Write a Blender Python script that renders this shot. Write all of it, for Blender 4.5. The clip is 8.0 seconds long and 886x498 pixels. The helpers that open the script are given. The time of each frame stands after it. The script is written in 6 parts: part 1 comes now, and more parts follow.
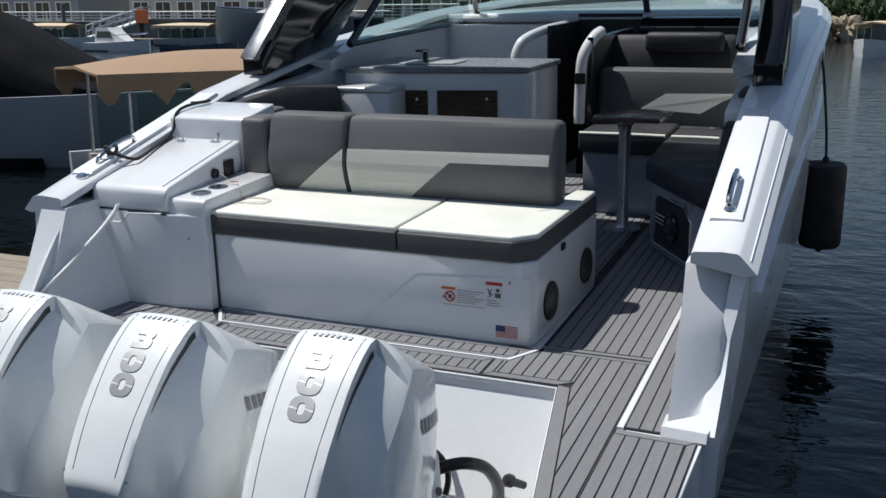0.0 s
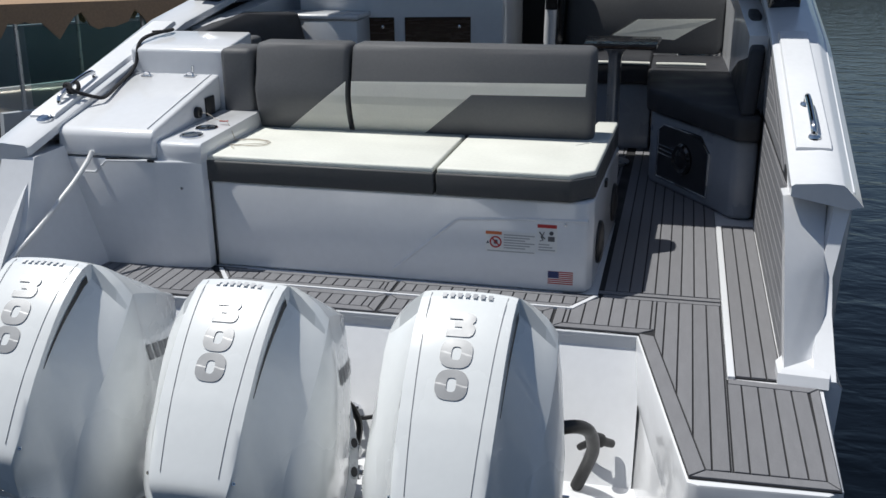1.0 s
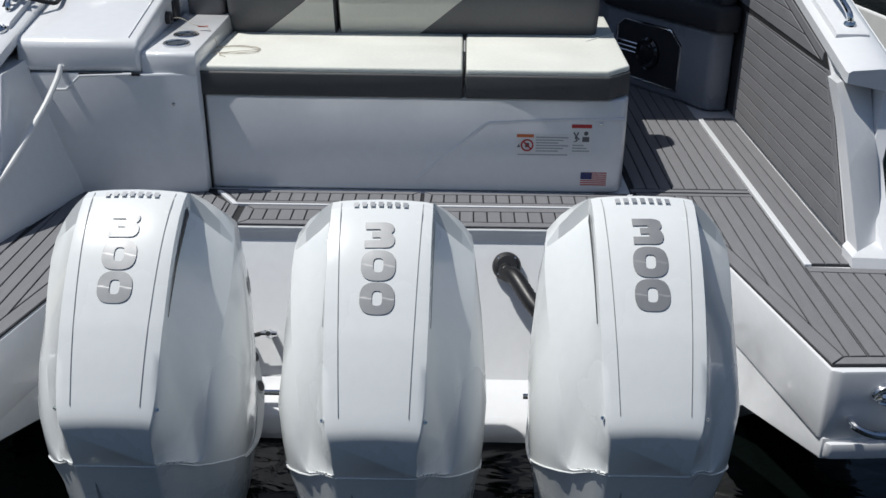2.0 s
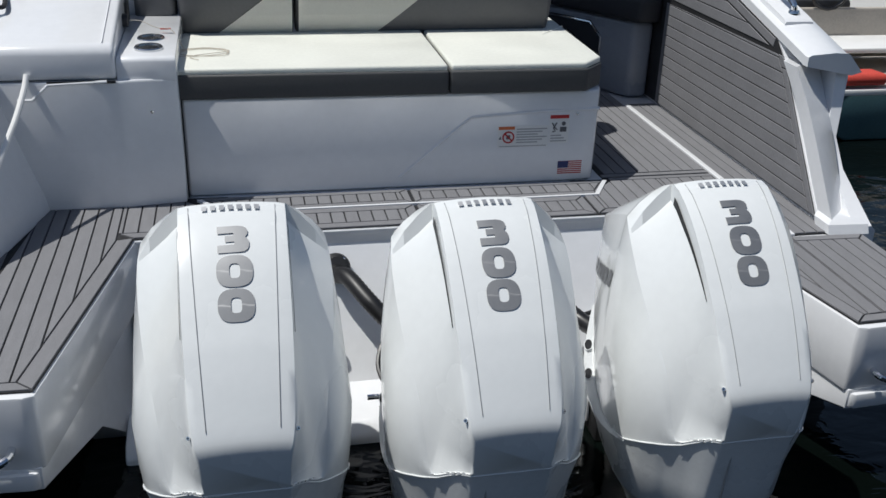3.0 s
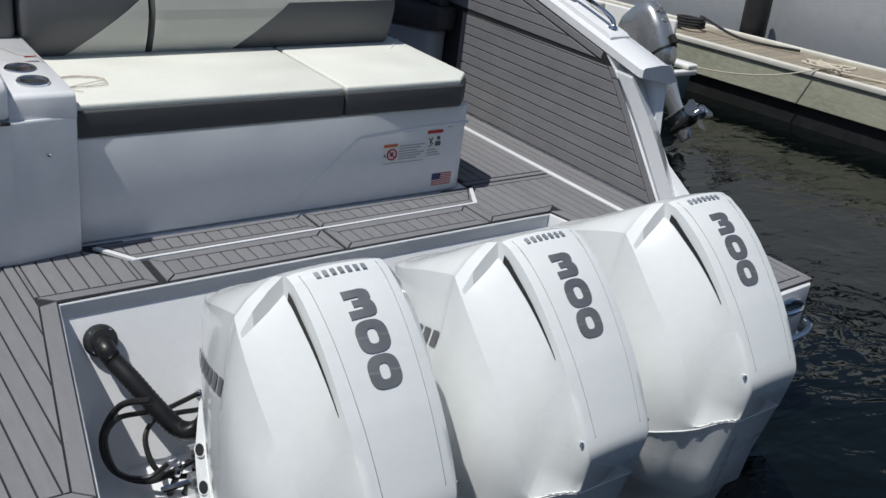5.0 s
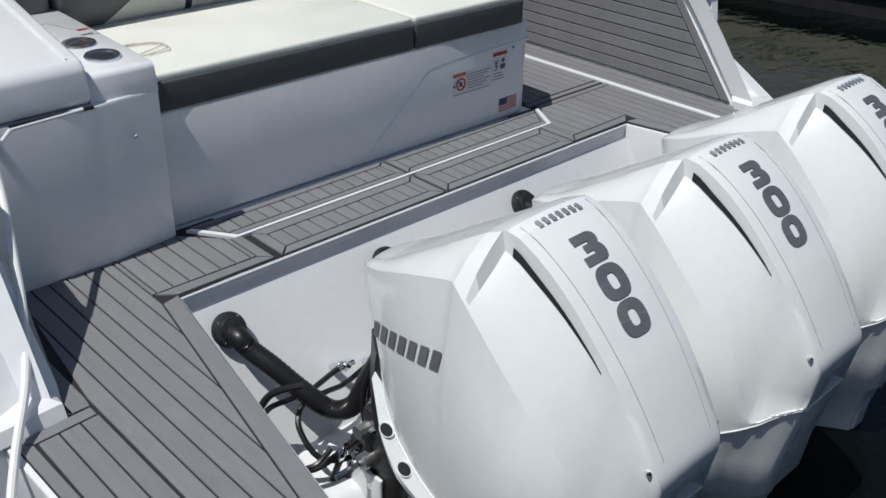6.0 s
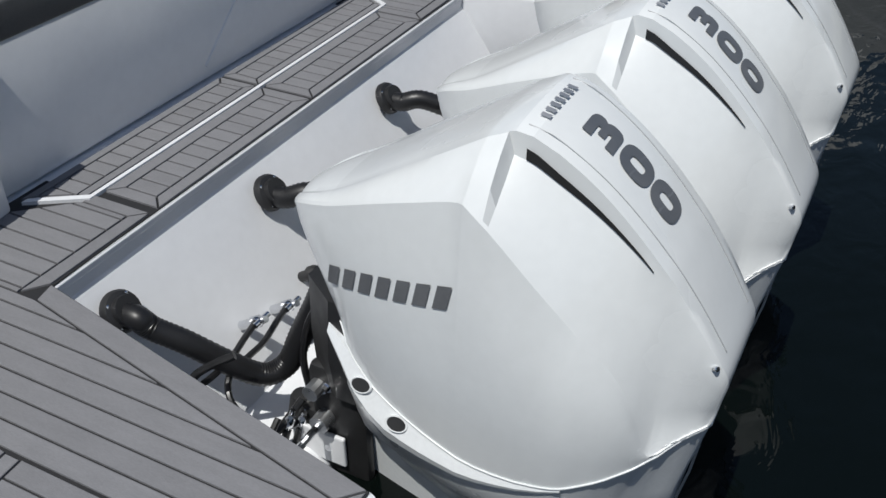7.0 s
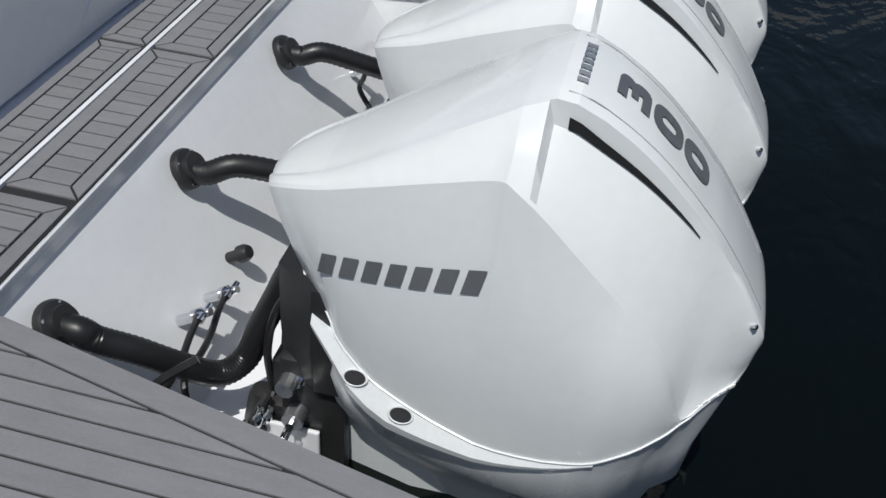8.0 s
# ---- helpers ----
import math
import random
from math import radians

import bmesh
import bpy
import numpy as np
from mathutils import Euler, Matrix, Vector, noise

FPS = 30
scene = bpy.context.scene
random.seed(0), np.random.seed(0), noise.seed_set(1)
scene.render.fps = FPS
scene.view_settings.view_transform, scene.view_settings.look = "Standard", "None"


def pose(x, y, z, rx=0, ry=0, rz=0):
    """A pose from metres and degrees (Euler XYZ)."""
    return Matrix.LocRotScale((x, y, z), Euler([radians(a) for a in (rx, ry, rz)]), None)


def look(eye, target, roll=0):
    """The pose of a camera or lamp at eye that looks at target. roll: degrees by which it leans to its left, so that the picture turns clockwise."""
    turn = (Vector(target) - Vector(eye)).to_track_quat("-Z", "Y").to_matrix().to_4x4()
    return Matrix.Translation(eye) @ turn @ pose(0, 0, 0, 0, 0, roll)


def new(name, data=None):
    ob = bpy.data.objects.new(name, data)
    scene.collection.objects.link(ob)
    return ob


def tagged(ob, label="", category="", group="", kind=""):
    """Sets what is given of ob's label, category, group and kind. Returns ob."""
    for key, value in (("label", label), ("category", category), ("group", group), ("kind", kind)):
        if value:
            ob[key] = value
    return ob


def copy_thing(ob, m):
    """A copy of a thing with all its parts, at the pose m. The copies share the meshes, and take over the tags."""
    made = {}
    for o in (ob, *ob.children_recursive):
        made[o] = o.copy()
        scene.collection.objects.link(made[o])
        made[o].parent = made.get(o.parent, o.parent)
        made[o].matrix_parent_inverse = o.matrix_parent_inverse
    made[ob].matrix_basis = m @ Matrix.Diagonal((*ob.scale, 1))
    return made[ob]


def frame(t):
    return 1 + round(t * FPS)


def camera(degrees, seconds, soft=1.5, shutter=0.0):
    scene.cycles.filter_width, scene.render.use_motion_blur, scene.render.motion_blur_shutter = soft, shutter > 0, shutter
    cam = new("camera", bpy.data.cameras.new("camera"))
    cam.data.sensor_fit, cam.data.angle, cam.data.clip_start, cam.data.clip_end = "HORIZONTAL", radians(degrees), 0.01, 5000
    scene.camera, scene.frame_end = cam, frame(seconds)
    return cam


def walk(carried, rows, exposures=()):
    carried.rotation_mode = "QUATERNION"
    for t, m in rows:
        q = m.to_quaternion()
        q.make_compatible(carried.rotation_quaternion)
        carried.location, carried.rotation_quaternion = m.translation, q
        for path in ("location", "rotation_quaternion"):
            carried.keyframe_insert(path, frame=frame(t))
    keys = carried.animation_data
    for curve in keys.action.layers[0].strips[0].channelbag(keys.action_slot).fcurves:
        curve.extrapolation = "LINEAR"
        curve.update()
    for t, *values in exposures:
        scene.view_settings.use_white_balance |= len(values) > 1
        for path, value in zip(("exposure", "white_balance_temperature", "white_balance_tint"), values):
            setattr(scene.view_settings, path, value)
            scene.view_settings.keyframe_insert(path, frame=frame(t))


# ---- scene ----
cam = camera(49.1, 8.0)
PATH = [
    (0, (2.096, -3.591, 1.626), (1.35, -1.815, 1.09), -1.2),
    (0.5, (1.62, -3.548, 1.565), (0.991, -1.745, 0.973), -1.4),
    (1, (1.172, -3.454, 1.545), (0.722, -1.623, 0.88), -0.7),
    (1.5, (0.658, -3.464, 1.54), (0.444, -1.625, 0.783), 0.4),
    (2, (0.181, -3.388, 1.484), (0.153, -1.575, 0.64), 0.4),
    (2.1, (0.096, -3.373, 1.482), (0.112, -1.563, 0.632), 0.6),
    (2.2, (0.012, -3.366, 1.477), (0.071, -1.56, 0.621), 0.6),
    (3.3, (-0.811, -3.298, 1.497), (-0.292, -1.556, 0.663), 2.7),
    (3.5, (-0.92, -3.258, 1.506), (-0.317, -1.536, 0.686), 3.0),
    (4, (-1.212, -3.124, 1.579), (-0.457, -1.467, 0.751), 3.0),
    (4.2, (-1.316, -3.062, 1.6), (-0.512, -1.44, 0.751), 3.0),
    (5.3, (-1.943, -2.708, 1.578), (-0.728, -1.348, 0.758), 7.6),
    (5.5, (-2.038, -2.614, 1.585), (-0.822, -1.26, 0.756), 6.1),
    (6, (-2.133, -2.237, 1.48), (-0.915, -0.975, 0.517), 1.3),
    (6.5, (-2.203, -1.902, 1.413), (-0.84, -0.922, 0.326), -0.6),
    (7, (-2.181, -1.623, 1.35), (-0.735, -0.862, 0.196), -0.4),
    (7.5, (-2.134, -1.388, 1.334), (-0.66, -0.827, 0.104), 2.9),
    (8, (-2.173, -1.156, 1.326), (-0.652, -0.836, 0.069), 4.2),
]
TRIM = pose(0, 0, 0, 2.4, -0.22, 0)      # the boat floats bow-up; its own axes are used for all that is aboard
EXPOSURES = [(0, 0.56, 6300, 8), (1, 0.47, 6300, 8), (2, 0.36, 6300, 8), (3.5, 0.35, 6300, 8), (5.5, 0.30, 6300, 8), (8, 0.24, 6300, 8)]
walk(cam, [(t, TRIM @ look(eye, target, roll)) for t, eye, target, roll in PATH], EXPOSURES)

# ---------------------------------------------------------------- world and light
SUN_DIR = TRIM.to_3x3() @ Vector((-0.41, 0.02, 0.91)).normalized()
world = bpy.data.worlds.new("sky_world")
scene.world = world
world.use_nodes = True
wn = world.node_tree.nodes
sky = wn.new("ShaderNodeTexSky")
sky.sky_type = "NISHITA"
sky.sun_disc = False
sky.sun_elevation = math.asin(SUN_DIR.z)
sky.sun_rotation = math.atan2(SUN_DIR.x, SUN_DIR.y)
wn["Background"].inputs["Strength"].default_value = 0.05
world.node_tree.links.new(sky.outputs["Color"], wn["Background"].inputs["Color"])
sun = new("sun", bpy.data.lights.new("sun", "SUN"))
sun.data.energy = 3.0
sun.data.angle = radians(0.5)
sun.data.color = (1.0, 0.96, 0.90)
sun.matrix_world = look(SUN_DIR * 30, (0, 0, 0))

WATER = -0.62
XC = 0.03          # the boat's centreline


# ---------------------------------------------------------------- materials
def mat(name, color, rough=0.5, metal=0.0, coat=0.0, var=0.06, scale=6.0, bump=0.0, bscale=60.0, spec=0.5, trans=0.0, rand=0.0, stretch=(1, 1, 1)):
    m = bpy.data.materials.new(name)
    m.use_nodes = True
    nt = m.node_tree
    b = nt.nodes["Principled BSDF"]
    b.inputs["Roughness"].default_value = rough
    b.inputs["Metallic"].default_value = metal
    b.inputs["Coat Weight"].default_value = coat
    b.inputs["Coat Roughness"].default_value = 0.06
    b.inputs["Specular IOR Level"].default_value = spec
    b.inputs["Transmission Weight"].default_value = trans
    tc = nt.nodes.new("ShaderNodeTexCoord")
    mp = nt.nodes.new("ShaderNodeMapping")
    mp.inputs["Scale"].default_value = stretch
    nt.links.new(tc.outputs["Object"], mp.inputs["Vector"])
    n1 = nt.nodes.new("ShaderNodeTexNoise")
    n1.inputs["Scale"].default_value = scale
    n1.inputs["Detail"].default_value = 5
    nt.links.new(mp.outputs["Vector"], n1.inputs["Vector"])
    n2 = nt.nodes.new("ShaderNodeTexNoise")
    n2.inputs["Scale"].default_value = scale * 14
    n2.inputs["Detail"].default_value = 3
    nt.links.new(mp.outputs["Vector"], n2.inputs["Vector"])
    add = nt.nodes.new("ShaderNodeMath")
    add.operation = "ADD"
    nt.links.new(n1.outputs["Fac"], add.inputs[0])
    nt.links.new(n2.outputs["Fac"], add.inputs[1])
    ramp = nt.nodes.new("ShaderNodeMapRange")
    ramp.inputs["From Min"].default_value = 0.7
    ramp.inputs["From Max"].default_value = 1.3
    ramp.inputs["To Min"].default_value = 1 - var
    ramp.inputs["To Max"].default_value = 1 + var
    nt.links.new(add.outputs[0], ramp.inputs["Value"])
    val = ramp.outputs["Result"]
    if rand:
        oi = nt.nodes.new("ShaderNodeObjectInfo")
        r2 = nt.nodes.new("ShaderNodeMapRange")
        r2.inputs["To Min"].default_value = 1 - rand
        r2.inputs["To Max"].default_value = 1 + rand
        nt.links.new(oi.outputs["Random"], r2.inputs["Value"])
        mu = nt.nodes.new("ShaderNodeMath")
        mu.operation = "MULTIPLY"
        nt.links.new(val, mu.inputs[0])
        nt.links.new(r2.outputs["Result"], mu.inputs[1])
        val = mu.outputs[0]
    vm = nt.nodes.new("ShaderNodeVectorMath")
    vm.operation = "SCALE"
    vm.inputs[0].default_value = color
    nt.links.new(val, vm.inputs["Scale"])
    nt.links.new(vm.outputs["Vector"], b.inputs["Base Color"])
    rr = nt.nodes.new("ShaderNodeMapRange")
    rr.inputs["From Min"].default_value = 0.35
    rr.inputs["From Max"].default_value = 0.65
    rr.inputs["To Min"].default_value = max(0.0, rough * 0.85)
    rr.inputs["To Max"].default_value = min(1.0, rough * 1.2)
    nt.links.new(n1.outputs["Fac"], rr.inputs["Value"])
    nt.links.new(rr.outputs["Result"], b.inputs["Roughness"])
    if bump:
        n3 = nt.nodes.new("ShaderNodeTexNoise")
        n3.inputs["Scale"].default_value = bscale
        n3.inputs["Detail"].default_value = 4
        nt.links.new(mp.outputs["Vector"], n3.inputs["Vector"])
        bp = nt.nodes.new("ShaderNodeBump")
        bp.inputs["Strength"].default_value = bump
        bp.inputs["Distance"].default_value = 0.01
        nt.links.new(n3.outputs["Fac"], bp.inputs["Height"])
        nt.links.new(bp.outputs["Normal"], b.inputs["Normal"])
    return m


# gelcoat darkened in its colour for the hardtop's shade on the lounge bases
SHADED_BASE = mat("shade_toned_gelcoat", (0.27, 0.29, 0.33), 0.3, coat=0.3, var=0.05, scale=3)
GEL = mat("white_gelcoat", (0.78, 0.79, 0.81), 0.22, coat=0.5, var=0.025, scale=2.0)
GEL_MATT = mat("white_nonskid_gelcoat", (0.76, 0.77, 0.79), 0.45, var=0.03, scale=3.0, bump=0.12, bscale=350)
COWL = mat("white_cowl_paint", (0.80, 0.82, 0.82), 0.25, coat=0.6, var=0.02, scale=2.5)
COWL_LOW = mat("white_lower_cowl", (0.72, 0.74, 0.75), 0.3, coat=0.3, var=0.04, scale=6)
DECK = mat("grey_foam_decking", (0.205, 0.205, 0.216), 0.85, var=0.10, scale=9, bump=0.25, bscale=260, spec=0.25, rand=0.05, stretch=(6, 1, 1))
CAULK = mat("black_caulk", (0.018, 0.018, 0.02), 0.7, var=0.1)
GREY_VINYL = mat("grey_vinyl", (0.098, 0.10, 0.106), 0.6, var=0.07, scale=5, bump=0.2, bscale=420)
LIGHT_VINYL = mat("cream_vinyl", (0.76, 0.765, 0.70), 0.5, var=0.04, scale=4, bump=0.2, bscale=420)
CREAM_INLAY = mat("cream_inlay_vinyl", (0.90, 0.90, 0.85), 0.45, var=0.03, scale=8, bump=0.05, bscale=200)
DARK_VINYL = mat("charcoal_vinyl", (0.028, 0.029, 0.034), 0.55, var=0.08, scale=5, bump=0.2, bscale=420)
DARK_FRONT = mat("dark_grey_vinyl_band", (0.062, 0.064, 0.066), 0.55, var=0.08, scale=6, bump=0.2, bscale=420)
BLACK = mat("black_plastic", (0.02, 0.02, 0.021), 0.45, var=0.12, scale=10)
RUBBER = mat("black_rubber_hose", (0.013, 0.013, 0.014), 0.38, var=0.15, scale=15)
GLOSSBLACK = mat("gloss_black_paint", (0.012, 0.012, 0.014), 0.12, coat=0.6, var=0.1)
CHROME = mat("polished_stainless", (0.75, 0.76, 0.78), 0.09, metal=1.0, var=0.05, scale=12)
DULLMETAL = mat("brushed_aluminium", (0.55, 0.56, 0.57), 0.32, metal=0.9, var=0.08, scale=20)
DECAL = mat("dark_grey_decal", (0.31, 0.315, 0.325), 0.56, metal=0.85, var=0.03)
DECAL_SOFT = mat("mid_grey_decal", (0.38, 0.39, 0.40), 0.4, var=0.03)
DECAL_RIDGE = mat("pale_metallic_decal", (0.60, 0.605, 0.615), 0.56, metal=0.85, var=0.03)
STEEL_DARK = mat("shaded_stainless", (0.50, 0.51, 0.52), 0.2, metal=1.0, var=0.25, scale=30)
WALNUT = mat("dark_walnut_veneer", (0.045, 0.024, 0.015), 0.25, coat=0.4, var=0.25, scale=8, stretch=(1, 1, 9))
PAPER = mat("label_white", (0.75, 0.75, 0.74), 0.5, var=0.02)
RED = mat("label_red", (0.45, 0.03, 0.03), 0.5, var=0.05)
ORANGE = mat("label_orange", (0.62, 0.16, 0.05), 0.5, var=0.05)
BLUE = mat("label_blue", (0.03, 0.04, 0.14), 0.5, var=0.05)
INK = mat("label_ink", (0.10, 0.10, 0.11), 0.5, var=0.05)
INK_SOFT = mat("label_grey_ink", (0.38, 0.38, 0.39), 0.5, var=0.05)


# ---------------------------------------------------------------- mesh helpers
def mesh_of(bm, name, material, smooth=False, angle=35):
    bmesh.ops.recalc_face_normals(bm, faces=bm.faces)
    if smooth:
        for f in bm.faces:
            f.smooth = True
        lim = radians(angle)
        for e in bm.edges:
            if len(e.link_faces) == 2 and e.calc_face_angle(0) > lim:
                e.smooth = False
    me = bpy.data.meshes.new(name)
    bm.to_mesh(me)
    bm.free()
    me.materials.append(material)
    return me


def part(name, bm, material, parent, label="", smooth=False, angle=35):
    ob = new(name, mesh_of(bm, name, material, smooth, angle))
    ob.parent = parent
    if label:
        tagged(ob, label)
    return ob


afloat = TRIM


def thing(name, label, category, group="", kind="", at=(0, 0, 0)):
    ob = new(name)
    ob.empty_display_size = 0.1
    ob.matrix_world = afloat @ Matrix.Translation(at)
    return tagged(ob, label, category, group, kind)


def extrude(pts, vec, bev=0.0, seg=2):
    """A flat polygon of 3D points drawn out along vec."""
    bm = bmesh.new()
    a = [bm.verts.new(p) for p in pts]
    v = Vector(vec)
    b = [bm.verts.new(Vector(p) + v) for p in pts]
    n = len(pts)
    bm.faces.new(a[::-1])
    bm.faces.new(b)
    for i in range(n):
        bm.faces.new((a[i], a[(i + 1) % n], b[(i + 1) % n], b[i]))
    if bev:
        bmesh.ops.bevel(bm, geom=list(bm.edges), offset=bev, segments=seg, profile=0.5, affect="EDGES", clamp_overlap=True)
    return bm


def slab(poly, z0, z1, bev=0.0, seg=2):
    return extrude([(x, y, z0) for x, y in poly], (0, 0, z1 - z0), bev, seg)


def box(x0, x1, y0, y1, z0, z1, bev=0.0, seg=2):
    return slab([(x0, y0), (x1, y0), (x1, y1), (x0, y1)], z0, z1, bev, seg)


def loft(rings, caps=True, closed=True):
    bm = bmesh.new()
    vs = [[bm.verts.new(p) for p in r] for r in rings]
    n = len(rings[0])
    for a, b in zip(vs, vs[1:]):
        for i in range(n if closed else n - 1):
            j = (i + 1) % n
            bm.faces.new((a[i], a[j], b[j], b[i]))
    if caps:
        bm.faces.new(vs[0][::-1])
        bm.faces.new(vs[-1])
    return bm


def smooth_path(pts, per=6):
    pts = [Vector(p) for p in pts]
    out = []
    for i in range(len(pts) - 1):
        p0, p1, p2, p3 = pts[max(i - 1, 0)], pts[i], pts[i + 1], pts[min(i + 2, len(pts) - 1)]
        for k in range(per):
            t = k / per
            out.append(0.5 * (2 * p1 + (p2 - p0) * t + (2 * p0 - 5 * p1 + 4 * p2 - p3) * t * t + (3 * p1 - p0 - 3 * p2 + p3) * t ** 3))
    out.append(pts[-1])
    return out


def tube(pts, r, n=10, per=6, ribs=0.0):
    path = smooth_path(pts, per) if per > 1 else [Vector(p) for p in pts]
    rings = []
    up = Vector((0.13, 0.21, 0.97))
    for i, p in enumerate(path):
        d = (path[min(i + 1, len(path) - 1)] - path[max(i - 1, 0)]).normalized()
        s = d.cross(up)
        if s.length < 0.05:
            s = d.cross(Vector((1, 0, 0)))
        s.normalize()
        up = s.cross(d).normalized()
        rad = r * (1 + (ribs if i % 2 else 0))
        rings.append([p + rad * (math.cos(2 * math.pi * k / n) * s + math.sin(2 * math.pi * k / n) * up) for k in range(n)])
    return loft(rings)


def lathe(profile, m=None, n=20):
    """profile: (radius, height) along local z, turned by m."""
    m = m or Matrix()
    return loft([[m @ Vector((r * math.cos(2 * math.pi * k / n), r * math.sin(2 * math.pi * k / n), h)) for k in range(n)] for r, h in profile])


def join(*bms):
    out = bmesh.new()
    for b in bms:
        me = bpy.data.meshes.new("tmp")
        b.to_mesh(me)
        b.free()
        out.from_mesh(me)
        bpy.data.meshes.remove(me)
    return out


def lerp_table(table, y):
    """Rows sorted by falling first value; a smooth reading between the rows."""
    if y >= table[0][0]:
        return table[0][1:]
    for a, b in zip(table, table[1:]):
        if a[0] >= y >= b[0]:
            i = table.index(a)
            h = b[0] - a[0]
            f = (y - a[0]) / h
            out = []
            for c in range(1, len(a)):
                d = (b[c] - a[c]) / h
                d0 = (a[c] - table[i - 1][c]) / (a[0] - table[i - 1][0]) if i > 0 else d
                d1 = (table[i + 2][c] - b[c]) / (table[i + 2][0] - b[0]) if i + 2 < len(table) else d
                m0 = 2 * d * d0 / (d + d0) if d * d0 > 0 else 0.0
                m1 = 2 * d * d1 / (d + d1) if d * d1 > 0 else 0.0
                out.append((2 * f ** 3 - 3 * f * f + 1) * a[c] + (f ** 3 - 2 * f * f + f) * h * m0 + (3 * f * f - 2 * f ** 3) * b[c] + (f ** 3 - f * f) * h * m1)
            return tuple(out)
    return table[-1][1:]


def mirror(x):
    return 2 * XC - x


# ---------------------------------------------------------------- water
def water_material():
    m = bpy.data.materials.new("harbour_water")
    m.use_nodes = True
    nt = m.node_tree
    b = nt.nodes["Principled BSDF"]
    b.inputs["Base Color"].default_value = (0.002, 0.0035, 0.003, 1)
    b.inputs["Roughness"].default_value = 0.04
    b.inputs["IOR"].default_value = 1.33
    tc = nt.nodes.new("ShaderNodeTexCoord")
    mp = nt.nodes.new("ShaderNodeMapping")
    mp.inputs["Scale"].default_value = (1.0, 1.7, 1)
    nt.links.new(tc.outputs["Object"], mp.inputs["Vector"])
    heights = []
    for sc, w in ((1.3, 1.0), (5.0, 0.22)):
        n = nt.nodes.new("ShaderNodeTexNoise")
        n.inputs["Scale"].default_value = sc
        n.inputs["Detail"].default_value = 3
        n.inputs["Distortion"].default_value = 0.6
        nt.links.new(mp.outputs["Vector"], n.inputs["Vector"])
        k = nt.nodes.new("ShaderNodeMath")
        k.operation = "MULTIPLY"
        k.inputs[1].default_value = w
        nt.links.new(n.outputs["Fac"], k.inputs[0])
        heights.append(k)
    s = nt.nodes.new("ShaderNodeMath")
    s.operation = "ADD"
    nt.links.new(heights[0].outputs[0], s.inputs[0])
    nt.links.new(heights[1].outputs[0], s.inputs[1])
    bp = nt.nodes.new("ShaderNodeBump")
    bp.inputs["Strength"].default_value = 0.22
    bp.inputs["Distance"].default_value = 0.12
    nt.links.new(s.outputs[0], bp.inputs["Height"])
    nt.links.new(bp.outputs["Normal"], b.inputs["Normal"])
    return m


bm = bmesh.new()
bm.faces.new([bm.verts.new(p) for p in ((-1500, -1500, WATER), (1500, -1500, WATER), (1500, 1500, WATER), (-1500, 1500, WATER))])
tagged(part("water", bm, water_material(), None), "dark green rippled harbour water", "water", kind="structure")

# ---------------------------------------------------------------- the motorboat
boat = thing("motorboat", "white fibreglass motorboat with grey foam decking, moored stern-to", "boat")

# hull sides: a flared skin from gunwale to below the water
GW = [(0.10, 0.60), (1.57, 0.962), (3.0, 1.16), (5.0, 1.30), (7.0, 1.38), (9.0, 1.42), (10.0, 1.43)]    # y, z of the gunwale's top


def gw_z(y):
    for (a, za), (b, zb) in zip(GW, GW[1:]):
        if y <= b:
            return za + (zb - za) * (y - a) / (b - a)
    return GW[-1][1]


def half_beam(y):
    """Outer half beam at the gunwale, counted from the centreline."""
    return 1.775 + 0.085 * min(max(y / 4, 0), 1) if y < 5.0 else 1.86 * math.sqrt(max(0.0, 1 - ((y - 5.0) / 5.2) ** 2))


